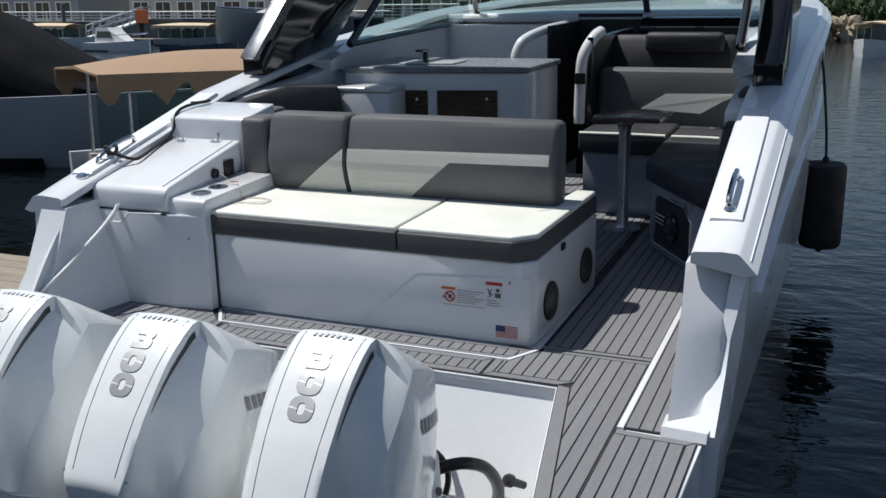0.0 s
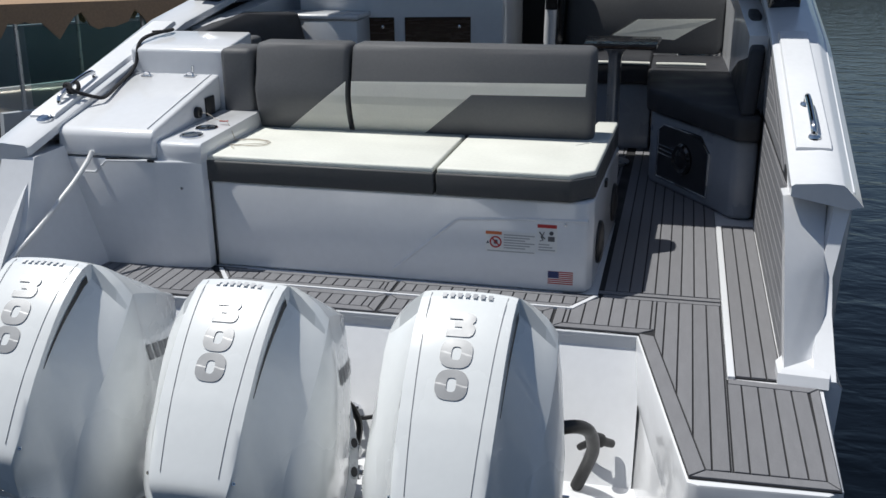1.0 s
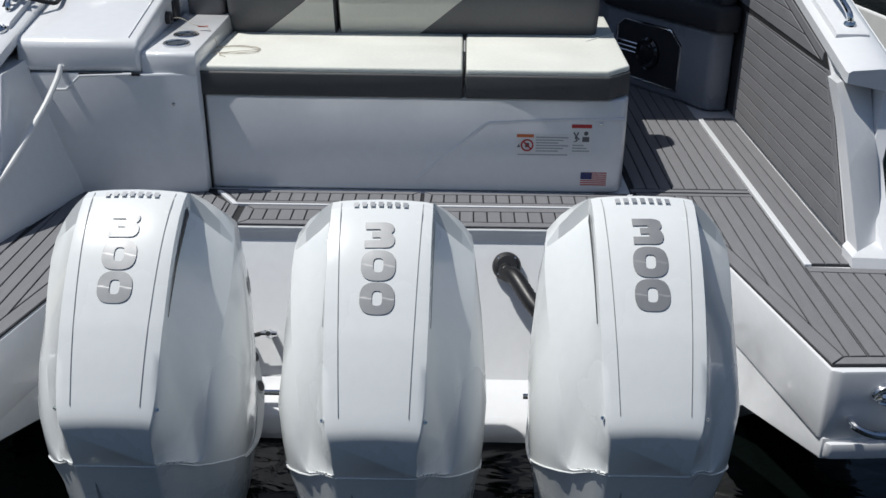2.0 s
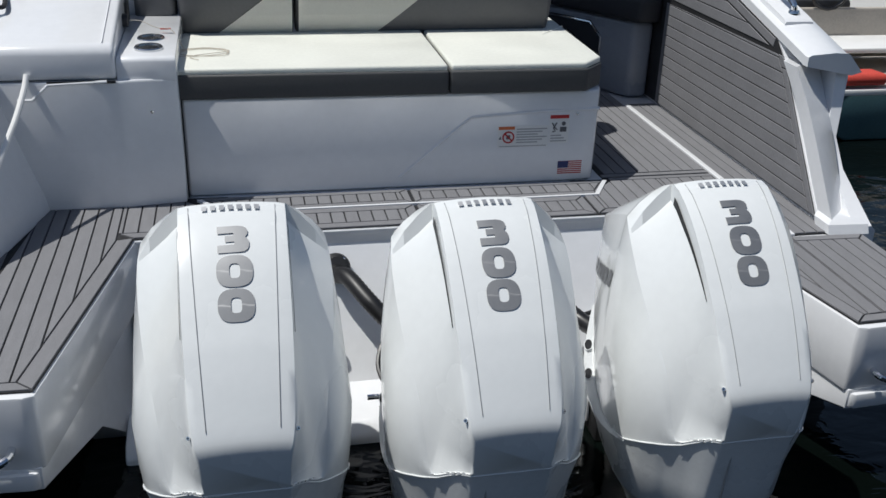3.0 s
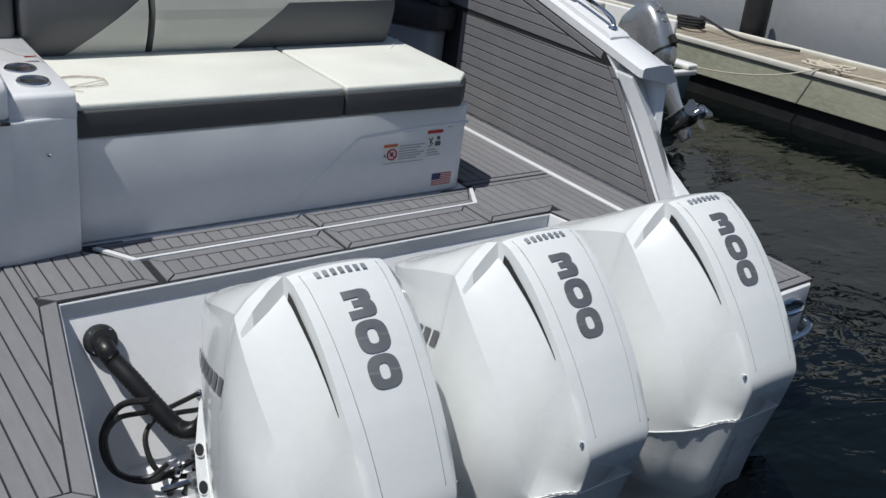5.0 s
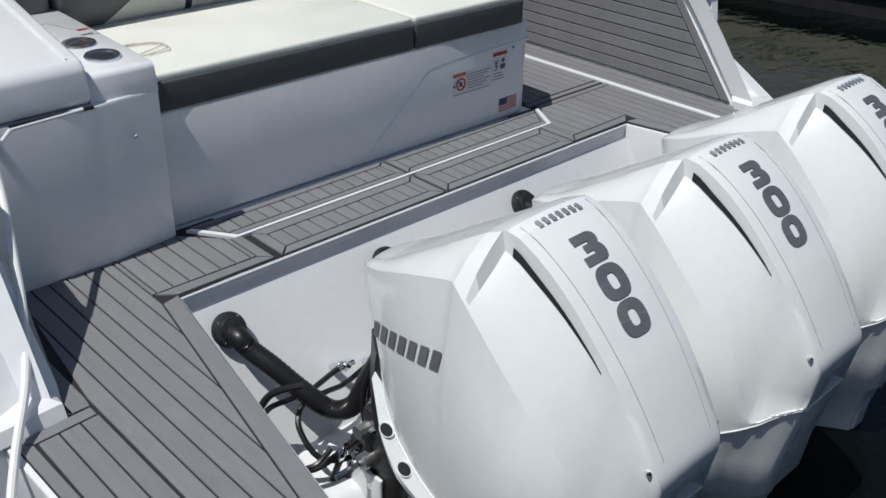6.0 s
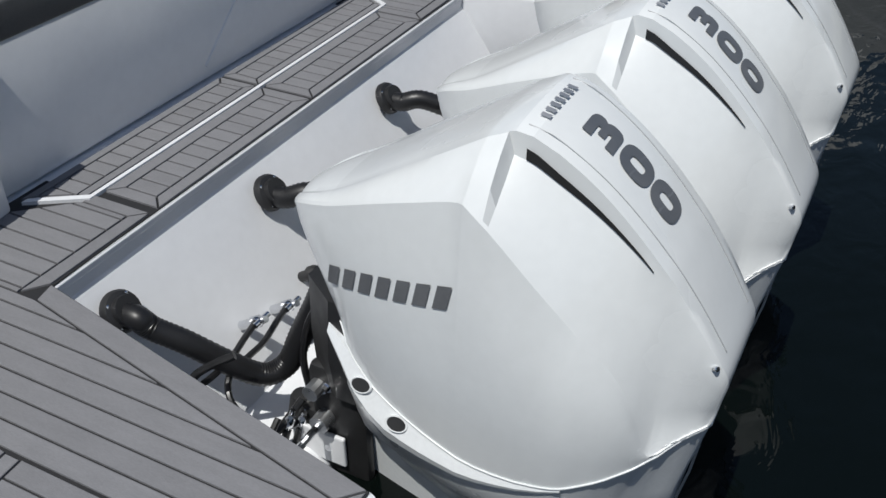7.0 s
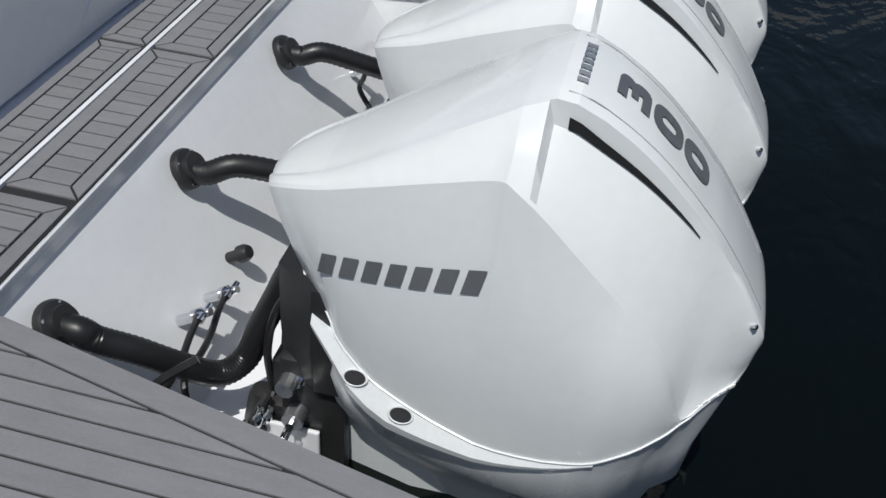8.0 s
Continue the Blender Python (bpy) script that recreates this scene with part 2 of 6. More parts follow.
for side, sx in (("starboard", 1), ("port", -1)):
    ys = [-0.30, -0.05, 0.04, 0.12, 0.5, 1.0, 1.57, 2.2, 3.0, 4.0, 5.0, 6.0, 7.0, 8.0, 9.0, 9.8, 10.15]
    rings = []
    for y in ys:
        w = half_beam(y)
        top = gw_z(max(y, 0.1)) - 0.035 if y > 0.1 else 0.02 + max(0.0, y + 0.17) * 1.2
        if y < 0.11:
            prof = [(w - 0.125 + (y + 0.30) * 0.1, top), (w - 0.05, top), (w - 0.03, 0.0), (w - 0.04, -0.28), (w - 0.10, -0.40), (w - 0.20, -1.0), (w - 0.4, -1.0), (w - 0.2, -0.3)]
        else:
            prof = [(w - 0.06, top), (w + 0.0, top), (w - 0.01, top * 0.45), (w - 0.05, -0.28), (w - 0.10, -0.40), (w - 0.25, -1.0), (w - 0.5, -1.0), (w - 0.2, -0.3)]
        rings.append([(XC + sx * max(px, 0.001), y, pz) for px, pz in prof])
    part("hull_side", loft(rings), GEL, boat, smooth=True, angle=25)
    # rubbing strake along the hull
    part("rub_rail", loft([[(XC + sx * (half_beam(y) + dx), y, gw_z(max(y, 0.1)) * 0.45 + dz) for dx, dz in ((-0.03, -0.02), (0.012, -0.014), (0.012, 0.014), (-0.03, 0.02))] for y in ys[4:-1]]), GEL, boat, smooth=True)
    # gunwale cap
    rings = []
    for y in [0.075, 0.10, 0.25, 0.5, 0.9, 1.3, 1.57, 2.0, 2.5, 3.0, 4.0, 5.0, 6.0, 7.0, 8.0, 9.0, 9.9]:
        w, z = half_beam(y), gw_z(max(y, 0.1))
        o = w + 0.015
        i = min(1.557, w - 0.02) if y < 3 else max(w - 0.32, 0)
        rings.append([(XC + sx * a, y, z + c) for a, c in ((i, -0.045), (i, -0.008), (i + 0.012, 0.0), (i + (o - i) * 0.5, 0.008), (o - 0.062, 0.004), (o - 0.050, -0.004), (o + 0.014, -0.072), (o - 0.03, -0.085))])
    part("gunwale", loft(rings), GEL, boat, smooth=True, angle=30)
    # raised pad on the gunwale
    rings = []
    for y in (0.34, 0.36, 0.7, 1.1, 1.5, 1.52):
        z = gw_z(y) + 0.012
        e = 0.004 if y in (0.34, 1.52) else 0.012
        rings.append([(XC + sx * a, y, z + c) for a, c in ((1.585, -0.02), (1.590, e - 0.002), (1.60, e), (1.70, e), (1.715, e - 0.002), (1.72, -0.02))])
    part("gunwale_pad", loft(rings), GEL_MATT, boat, smooth=True, angle=30)
    # end post under the gunwale's tip, leaning forward
    x0, x1 = XC + sx * 1.535, XC + sx * 1.70
    rings = []
    for z, y0, d in ((0.0, -0.315, 0.0), (0.035, -0.30, 0.0), (0.05, -0.285, 0.02), (0.30, -0.10, 0.012), (0.42, 0.0, 0.01), (0.545, 0.115, 0.0)):
        back = 0.125 if z > 0.04 else 0.0       # the stern face slants forward to its outer edge
        rings.append([(x0 + sx * d, y0, z), (x1 - sx * d, y0 - 0.01 + back, z), (x1 + sx * 0.015, y0 + 0.07 + back * 0.8, z), (x1 + sx * 0.015, y0 + 0.30, z), (XC + sx * 1.572, y0 + 0.30, z), (XC + sx * 1.572, y0 + 0.125, z), (x0 + sx * d, y0 + 0.10, z)])
    part("quarter_post", loft(rings), GEL, boat, smooth=True, angle=25)
    # swim platform wing with moulded lip
    wing = [(1.078, 0.40), (1.078, 0.0), (1.268, -0.975), (1.30, -0.985), (1.655, -0.965), (1.70, -0.93), (1.715, -0.30), (1.715, 0.40)]
    wing = [(x if sx > 0 else mirror(x), y) for x, y in wing]
    part("swim_platform", slab(wing, -0.25, -0.008, 0.01, 2), GEL, boat, smooth=True, angle=30)
    lip = [(1.10, 0.0), (1.285, -0.985), (1.30, -1.00), (1.66, -0.98), (1.72, -0.94), (1.735, -0.30), (1.735, 0.3)]
    lip = [(x if sx > 0 else mirror(x), y) for x, y in lip]
    part("platform_lip", slab(lip, -0.31, -0.252, 0.012, 2), GEL, boat, smooth=True, angle=30)

# transom and floor of the engine well
L = mirror(1.10)
bm = extrude([(L, 0.02, -0.008), (L, 0.02, -0.03), (L, -0.29, -0.52), (L, -0.31, -1.0), (L, 0.3, -1.0), (L, 0.3, -0.008)], (2.14, 0, 0))
part("transom", bm, GEL, boat)
part("transom_lip", box(L, 1.10, -0.004, 0.05, -0.03, -0.008, 0.004), GEL, boat)
for sx in (1, -1):
    X = lambda x: x if sx > 0 else mirror(x)
    wall_in = [(0.0, 1.084), (-0.36, 1.154), (-0.52, 1.185), (-0.985, 1.276)]
    wall_low = [-0.62, -0.60, -0.43, -0.315]
    ring_a = [(X(x + 0.004), y, -0.24) for y, x in wall_in] + [(X(x + 0.004 - 0.05 * (zb < -0.5)), y, zb) for (y, x), zb in zip(wall_in[::-1], wall_low[::-1])]
    part("well_side", extrude(ring_a, (sx * 0.14, 0, 0), 0.006), GEL, boat, smooth=True, angle=30)
L = mirror(1.13)
bm = extrude([(L, -0.27, -0.50), (L, -0.50, -0.53), (L, -0.54, -0.57), (L, -0.54, -0.95), (L, -0.27, -0.95)], (2.20, 0, 0), 0.015)
part("engine_bracket", bm, GEL, boat, smooth=True)
# cockpit floor under the planks
part("cockpit_floor", slab([(mirror(1.60), 0.0), (1.60, 0.0), (1.60, 4.4), (mirror(1.60), 4.4)], -0.10, -0.006), GEL, boat)


# ---------------------------------------------------------------- engine
COWL_TABLE = [  # y, top z, panel half width, step, crease half width, crease z, widest, foot half width, foot z
    (-0.484, 0.212, 0.030, 0.000, 0.048, 0.203, 0.052, 0.045, 0.02),
    (-0.496, 0.226, 0.050, 0.000, 0.080, 0.213, 0.086, 0.080, 0.00),
    (-0.540, 0.254, 0.075, 0.000, 0.112, 0.239, 0.122, 0.112, -0.02),
    (-0.620, 0.296, 0.100, 0.000, 0.143, 0.273, 0.158, 0.145, -0.06),
    (-0.750, 0.378, 0.117, 0.000, 0.183, 0.337, 0.205, 0.190, -0.155),
    (-0.880, 0.460, 0.127, 0.000, 0.210, 0.394, 0.240, 0.228, -0.185),
    (-0.970, 0.518, 0.132, 0.000, 0.224, 0.4275, 0.2575, 0.2455, -0.201),
    (-0.985, 0.527, 0.131, 0.000, 0.233, 0.431, 0.261, 0.248, -0.203),
    (-1.024, 0.545, 0.131, 0.000, 0.240, 0.405, 0.266, 0.254, -0.202),
    (-1.036, 0.549, 0.131, 0.046, 0.241, 0.396, 0.268, 0.256, -0.200),
    (-1.070, 0.545, 0.131, 0.050, 0.243, 0.366, 0.274, 0.260, -0.196),
    (-1.120, 0.522, 0.130, 0.054, 0.241, 0.314, 0.278, 0.264, -0.188),
    (-1.200, 0.468, 0.129, 0.047, 0.231, 0.228, 0.278, 0.266, -0.165),
    (-1.280, 0.394, 0.128, 0.034, 0.215, 0.130, 0.253, 0.247, -0.126),
    (-1.320, 0.350, 0.127, 0.027, 0.204, 0.060, 0.228, 0.223, -0.106),
    (-1.345, 0.322, 0.126, 0.022, 0.196, -0.020, 0.207, 0.204, -0.094),
    (-1.365, 0.296, 0.125, 0.016, 0.184, -0.068, 0.186, 0.183, -0.083),
    (-1.400, 0.248, 0.123, 0.009, 0.160, -0.050, 0.160, 0.157, -0.060),
    (-1.440, 0.186, 0.118, 0.003, 0.134, -0.026, 0.134, 0.131, -0.035),
    (-1.462, 0.150, 0.113, 0.001, 0.119, -0.017, 0.118, 0.115, -0.025),
    (-1.474, 0.124, 0.108, 0.000, 0.107, -0.013, 0.106, 0.103, -0.021),
    (-1.479, 0.104, 0.102, 0.000, 0.104, -0.011, 0.099, 0.095, -0.019),
]


def cowl_half(y):
    zt, wp, st, ws, zs, wm, wb, zb = lerp_table(COWL_TABLE, y)
    zp = zt - 0.010
    zq = zp - st
    h = zs - zb
    bulge = -0.04 * (ws - wp) if y < -1.03 else 0.10 * (ws - wp)
    return [(0.0, zt), (wp * 0.5, zt - 0.002), (wp * 0.86, zt - 0.006), (wp, zp), (wp + 0.003, zq),
            (wp + (ws - wp) * 0.34, zq + (zs - zq) * 0.32 + bulge), (wp + (ws - wp) * 0.70, zq + (zs - zq) * 0.68 + bulge),
            (ws - 0.004, zs + 0.003), (ws + 0.001, zs - 0.004),
            (ws + (wm - ws) * 0.62, zs - h * 0.22), (wm, zs - h * 0.48), (wm - (wm - wb) * 0.35, zs - h * 0.78), (wb, zb)]


def undercut(y, z):
    """Set-back of the cowl's stern face and of its nose, which lean inwards below their edges."""
    rake = max(0.0, 0.20 - z) * 0.34 * min(1.0, max(0.0, (y + 0.66) / 0.14))
    return max(0.0, 0.12 - z) * 0.15 * min(1.0, max(0.0, (-1.38 - y) / 0.09)) - rake


def side_x(y, z):
    """Half width of the cowl's side at y and z."""
    prof = cowl_half(y)[8:]
    for (xa, za), (xb, zb) in zip(prof, prof[1:]):
        if za >= z >= zb:
            return xa + (xb - xa) * (za - z) / (za - zb)
    return prof[-1][0]


def top_z(y):
    return lerp_table(COWL_TABLE, y)[0]


def digits(body, size_x, size_z, extra=0.0):
    """Flat filled lettering of the built-in font as a bmesh in x and y, centred, scaled to the size."""
    cu = bpy.data.curves.new("lettering", "FONT")
    cu.body = body
    cu.offset = extra
    cu.resolution_u = 6
    tmp = bpy.data.objects.new("lettering", cu)
    scene.collection.objects.link(tmp)
    dg = bpy.context.evaluated_depsgraph_get()
    me = bpy.data.meshes.new_from_object(tmp.evaluated_get(dg))
    bpy.data.objects.remove(tmp)
    bm = bmesh.new()
    bm.from_mesh(me)
    bpy.data.meshes.remove(me)
    xs, ys = [v.co.x for v in bm.verts], [v.co.y for v in bm.verts]
    cx, cy = (min(xs) + max(xs)) / 2, (min(ys) + max(ys)) / 2
    kx, ky = size_x / (max(xs) - min(xs)), size_z / (max(ys) - min(ys))
    for v in bm.verts:
        v.co = ((v.co.x - cx) * kx, (v.co.y - cy) * ky, 0)
    return bm


def filled(outlines):
    """A flat face from closed outlines in x and y; the inner ones are holes."""
    bm = bmesh.new()
    for pts in outlines:
        vs = [bm.verts.new((x, y, 0)) for x, y in pts]
        for a, b in zip(vs, vs[1:] + vs[:1]):
            bm.edges.new((a, b))
    bmesh.ops.triangle_fill(bm, use_beauty=True, edges=list(bm.edges))
    return bm


def oval(w, h, power, n=28):
    """Points of a rounded box."""
    out = []
    for k in range(n):
        c, d = math.cos(2 * math.pi * k / n), math.sin(2 * math.pi * k / n)
        out.append((w / 2 * math.copysign(abs(c) ** (2 / power), c), h / 2 * math.copysign(abs(d) ** (2 / power), d)))
    return out


def figure_nought(w, h):
    return filled([oval(w, h, 2.7), oval(w * 0.30, h * 0.46, 3.2, 20)])


def figure_three(w, h):
    """A heavy three with square ends and two short notches."""
    upper = [(-0.50, 0.50), (0.16, 0.50), (0.32, 0.47), (0.43, 0.40), (0.47, 0.29), (0.46, 0.17), (0.38, 0.06)]
    lower = [(0.46, -0.02), (0.50, -0.13), (0.50, -0.27), (0.45, -0.40), (0.34, -0.48), (0.18, -0.50), (-0.50, -0.50)]
    notches = [(-0.50, -0.22), (0.02, -0.22), (0.05, -0.17), (0.02, -0.11), (-0.26, -0.11), (-0.26, 0.12), (0.0, 0.12), (0.03, 0.17), (0.0, 0.22), (-0.50, 0.22)]
    return filled([[(x * w, y * h) for x, y in upper + lower + notches]])


def panel_point(x, s):
    """The point s metres down the back slope of the cowl's middle panel from its ridge."""
    y, d = -1.045, 0.0
    while y > -1.47:
        step = math.hypot(0.002, top_z(y - 0.002) - top_z(y))
        if d + step >= s:
            y -= 0.002 * max(0.0, s - d) / step
            break
        y -= 0.002
        d += step
    return Vector((x, y, top_z(y) - 0.010 * (abs(x) / 0.136) ** 2 + 0.0035))


def outboard(parent_label):
    eng = thing("outboard_motor", parent_label, "outboard motor", "row of three outboards")
    # main cowl
    ys = sorted({r[0] for r in COWL_TABLE} | {-0.488, -0.505, -0.517, -0.528} | {-0.56 - 0.03 * k for k in range(15)} | {-1.16, -1.18, -1.22, -1.24, -1.26, -1.30, -1.332, -1.355, -1.38, -1.42, -1.45, -1.469}, reverse=True)
    rings = []
    for y in ys:
        h = cowl_half(y)
        rings.append([(x, y + undercut(y, z), z) for x, z in h] + [(-x, y + undercut(y, z), z) for x, z in h[:0:-1]])
    cowl = part("cowl", loft(rings), COWL, eng, smooth=True, angle=17)
    for e in cowl.data.edges:
        a, b = (cowl.data.vertices[i].co for i in e.vertices)
        ka, kb = (i % 25 for i in e.vertices)
        along = ka == kb
        if max(a.y, b.y) < -0.86 and 7 <= min(ka, kb) and max(ka, kb) <= 18 and not (along and ka in (12, 13)):
            if not (along and ka in (7, 8, 17, 18) and max(a.y, b.y) > -1.30):
                e.use_edge_sharp = False
        elif max(a.y, b.y) < -1.38 and min(a.z, b.z) > 0.06:
            e.use_edge_sharp = False
    # dark air slits under the panel's edges, and the seams of the middle panel
    for s in (-1, 1):
        pts_a, pts_b = [], []
        for k in range(13):
            y = -1.060 - 0.252 * k / 12
            zt, wp, st, *_ = lerp_table(COWL_TABLE, y)
            w = 0.0015 + 0.021 * (1 - k / 12) ** 0.8
            foot = zt - 0.010 - st + 0.002
            pts_a.append((s * (wp + 0.0045), y, foot + w))
            pts_b.append((s * (wp + 0.0060), y, foot))
        bm = bmesh.new()
        va, vb = [bm.verts.new(p) for p in pts_a], [bm.verts.new(p) for p in pts_b]
        for i in range(12):
            bm.faces.new((va[i], va[i + 1], vb[i + 1], vb[i]))
        part("air_slit", bm, BLACK, cowl)
        line = []
        for k in range(14):
            p = panel_point(s * (0.106 - 0.022 * k / 13), 0.005 + 0.575 * k / 13)
            p.z -= 0.0018
            line.append(p)
        part("panel_seam", tube(line, 0.0011, 5, 2), DECAL_SOFT, cowl)
        part("screw", lathe([(0.0, 0.001), (0.0045, 0.001), (0.0055, -0.001), (0.0055, -0.01)], pose(s * 0.1245, -1.452, 0.146, 62, 0, s * 32), 10), CHROME, cowl)
        part("screw_socket", lathe([(0.0, 0.0016), (0.0022, 0.0016), (0.0022, -0.002)], pose(s * 0.1245, -1.452, 0.146, 62, 0, s * 32), 8), BLACK, cowl)
    # power figure down the middle panel
    for i, ch in enumerate("300"):
        bm = figure_three(0.075, 0.075) if ch == "3" else figure_nought(0.086, 0.082)
        for k in range(1, 16):
            bmesh.ops.bisect_plane(bm, geom=list(bm.verts) + list(bm.edges) + list(bm.faces), plane_co=(0, -0.04 + 0.005 * k, 0), plane_no=(0, 1, 0))
        mid = 0.123 + 0.086 * i
        for v in bm.verts:
            v.co = panel_point(v.co.x, mid - v.co.y)
        fig = part("figure", bm, DECAL, cowl, "dark grey figure on the cowl", smooth=True, angle=80)
        slopes = [(top_z(v.co.y + 0.004) - top_z(v.co.y - 0.004)) / 0.008 for v in fig.data.vertices]
        fig.data.normals_split_custom_set_from_vertices([Vector((1.08 * v.co.x, -k, 1)).normalized() for v, k in zip(fig.data.vertices, slopes)])
    # maker's mark as plain blocks: ridge and both sides
    for i in range(7):
        x0, x1 = -0.073 + 0.0212 * i, -0.073 + 0.0212 * i + 0.0125
        bm = bmesh.new()
        q = [panel_point(x, s) + Vector((0, 0, 0.001)) for x, s in ((x0, 0.032), (x1, 0.032), (x1, 0.012), (x0, 0.012))]
        bm.faces.new([bm.verts.new(p) for p in q])
        part("mark", bm, DECAL_RIDGE, cowl)
    for s in (-1, 1):
        for i in range(7):
            bm = bmesh.new()
            f0, f1 = i / 7 + 0.004, (i + 1) / 7 - 0.042
            cols = []
            for f in (f0, (f0 + f1) / 2, f1):
                y = -0.622 - 0.352 * f
                z = 0.086 + 0.113 * f
                cols.append([(y, z), (y - 0.012, z + 0.052 + 0.006 * f)])
            grid = [[bm.verts.new((s * (side_x(y, z) + 0.003), y, z)) for y, z in c] for c in cols]
            for a, b in zip(grid, grid[1:]):
                bm.faces.new((a[0], b[0], b[1], a[1]))
            part("mark", bm, DECAL, cowl)
    # seam bead round the foot of the cowl
    foot = [(lerp_table(COWL_TABLE, y)[6], y + undercut(y, lerp_table(COWL_TABLE, y)[7]), lerp_table(COWL_TABLE, y)[7]) for y in ys]
    ring = [Vector((x + 0.002, y, z)) for x, y, z in foot] + [Vector((-x - 0.002, y, z)) for x, y, z in foot[::-1]]
    part("seam_bead", tube(ring + [ring[0]], 0.002, 6, 1), COWL, eng, smooth=True)
    # raised plate of the model mark on the seam, as plain blocks
    for s in (-1, 1):
        for k in range(6):
            f = (k + 0.5) / 6
            c = Vector((s * (0.176 - 0.060 * f), -1.366 - 0.088 * f, -0.068 + 0.058 * f))
            d = Vector((s * -0.060, -0.088, 0.058)).normalized() * 0.0062
            out_ = Vector((s * 0.826, -0.563, 0)) * 0.0015
            up_ = Vector((0, 0, 0.0035))
            part("raised_mark", extrude([c - d - up_, c + d - up_, c + d + up_, c - d + up_], out_), COWL, eng)
    # lower cowl
    rows = []
    for k, (zl, w, ya, yb) in enumerate(((None, 0, 0, 0), (-0.22, 0.965, -0.50, -1.450), (-0.34, 0.91, -0.54, -1.438), (-0.38, 0.80, -0.60, -1.40), (-0.52, 0.50, -0.66, -1.37), (-0.85, 0.34, -0.74, -1.36))):
        row = []
        for x, y, z in ring:
            f = (y + 0.50) / -0.994
            if zl is None:
                row.append((x * 0.995, y + (0.002 if y < -1.2 else -0.004), z - 0.004))
            else:
                yy = ya + (yb - ya) * f
                g = (k / 5)
                row.append((x * w, yy, min(z - 0.05 * k, zl) if zl > -0.4 else zl - 0.0 * g))
        rows.append(row)
    part("lower_cowl", loft(rows), COWL_LOW, eng, smooth=True, angle=40)
    part("rear_seam", tube([(-0.06, -1.446, -0.03), (-0.06, -1.43, -0.20), (-0.05, -1.40, -0.36)], 0.003, 5, 2), DECAL_SOFT, eng)
    # side band with two drain openings
    for s in (-1, 1):
        rows = []
        for k in range(14):
            y = -0.60 - 0.62 * k / 13
            _, _, _, _, _, _, wb, zb = lerp_table(COWL_TABLE, y)
            h = 0.075 - 0.02 * abs(k / 13 - 0.3)
            g = min(1.0, (13 - k) / 9) ** 1.3 * min(1.0, (k + 1) / 3)
            rows.append([(s * (wb - 0.03), y, zb - 0.004), (s * (wb + 0.001), y, zb - 0.005), (s * (wb + 0.003 + 0.026 * g), y, zb - 0.008 - 0.045 * g), (s * (wb + 0.002 + 0.022 * g), y, zb - 0.012 - 0.068 * g), (s * (wb - 0.05), y, zb - 0.02 - 0.07 * g)])
        band = part("side_band", loft(rows), COWL_LOW, eng, smooth=True, angle=35)
        for y in (-0.712, -0.822):
            _, _, _, _, _, _, wb, zb = lerp_table(COWL_TABLE, y)
            part("drain_rim", lathe([(0.021, 0.0), (0.022, 0.002), (0.024, 0.0025), (0.026, 0.0), (0.026, -0.02)], pose(s * (wb + 0.016), y, zb - 0.020, 0, s * 55, 0) @ Matrix.Diagonal((0.72, 1.1, 1, 1)), 18), COWL_LOW, band, smooth=True)
            part("drain_hole", lathe([(0.0, 0.0015), (0.021, 0.0015), (0.021, -0.02)], pose(s * (wb + 0.016), y, zb - 0.020, 0, s * 55, 0) @ Matrix.Diagonal((0.72, 1.1, 1, 1)), 16), BLACK, band)
    # midsection and mounting bracket
    part("midsection", loft([[(x * w, y0 + (y1 - y0) * f, z) for x, f in ((-1, 0.25), (-0.6, 0.0), (0.6, 0.0), (1, 0.25), (1, 0.7), (0.3, 1.0), (-0.3, 1.0), (-1, 0.7))] for z, w, y0, y1 in ((-0.40, 0.11, -0.62, -1.36), (-0.70, 0.10, -0.66, -1.34), (-1.3, 0.05, -0.75, -1.2))]), COWL_LOW, eng, smooth=True)
    for x0, x1 in ((-0.11, -0.07), (0.07, 0.11)):
        part("bracket_arm", box(x0, x1, -0.66, -0.50, -0.60, -0.24, 0.015, 2), BLACK, eng, "black clamp bracket", smooth=True)
    part("mount_bracket", box(-0.069, 0.069, -0.60, -0.46, -0.58, -0.30, 0.02, 2), BLACK, eng, smooth=True)
    for s in (-1, 1):
        for zz in (-0.30, -0.40, -0.50):
            part("bolt", lathe([(0.0, 0.014), (0.011, 0.014), (0.012, 0.0), (0.018, 0.0), (0.018, -0.006)], pose(s * 0.111, -0.55, zz, 0, s * 90, 0), 6), CHROME, eng)
        part("trim_ram", tube([(s * 0.045, -0.50, -0.58), (s * 0.045, -0.58, -0.30)], 0.020, 10, 1), DULLMETAL, eng, smooth=True)
    part("wiring", tube([(0.05, -0.50, -0.10), (0.10, -0.46, -0.16), (0.12, -0.44, -0.26), (0.08, -0.44, -0.40), (0.02, -0.46, -0.50)], 0.013, 8, 4), RUBBER, eng, smooth=True)
    part("wiring", tube([(-0.04, -0.52, -0.08), (-0.06, -0.48, -0.16), (-0.07, -0.46, -0.28), (-0.05, -0.46, -0.42)], 0.010, 8, 4), RUBBER, eng, smooth=True)
    part("engine_underside", loft([[(x * w, -0.50 - 0.80 * f, z) for x, f in ((-1, 0.12), (-0.5, 0.0), (0.5, 0.0), (1, 0.12), (1, 0.8), (0, 1.0), (-1, 0.8))] for z, w in ((0.0, 0.13), (-0.16, 0.15), (-0.30, 0.13))]), BLACK, eng, smooth=True)
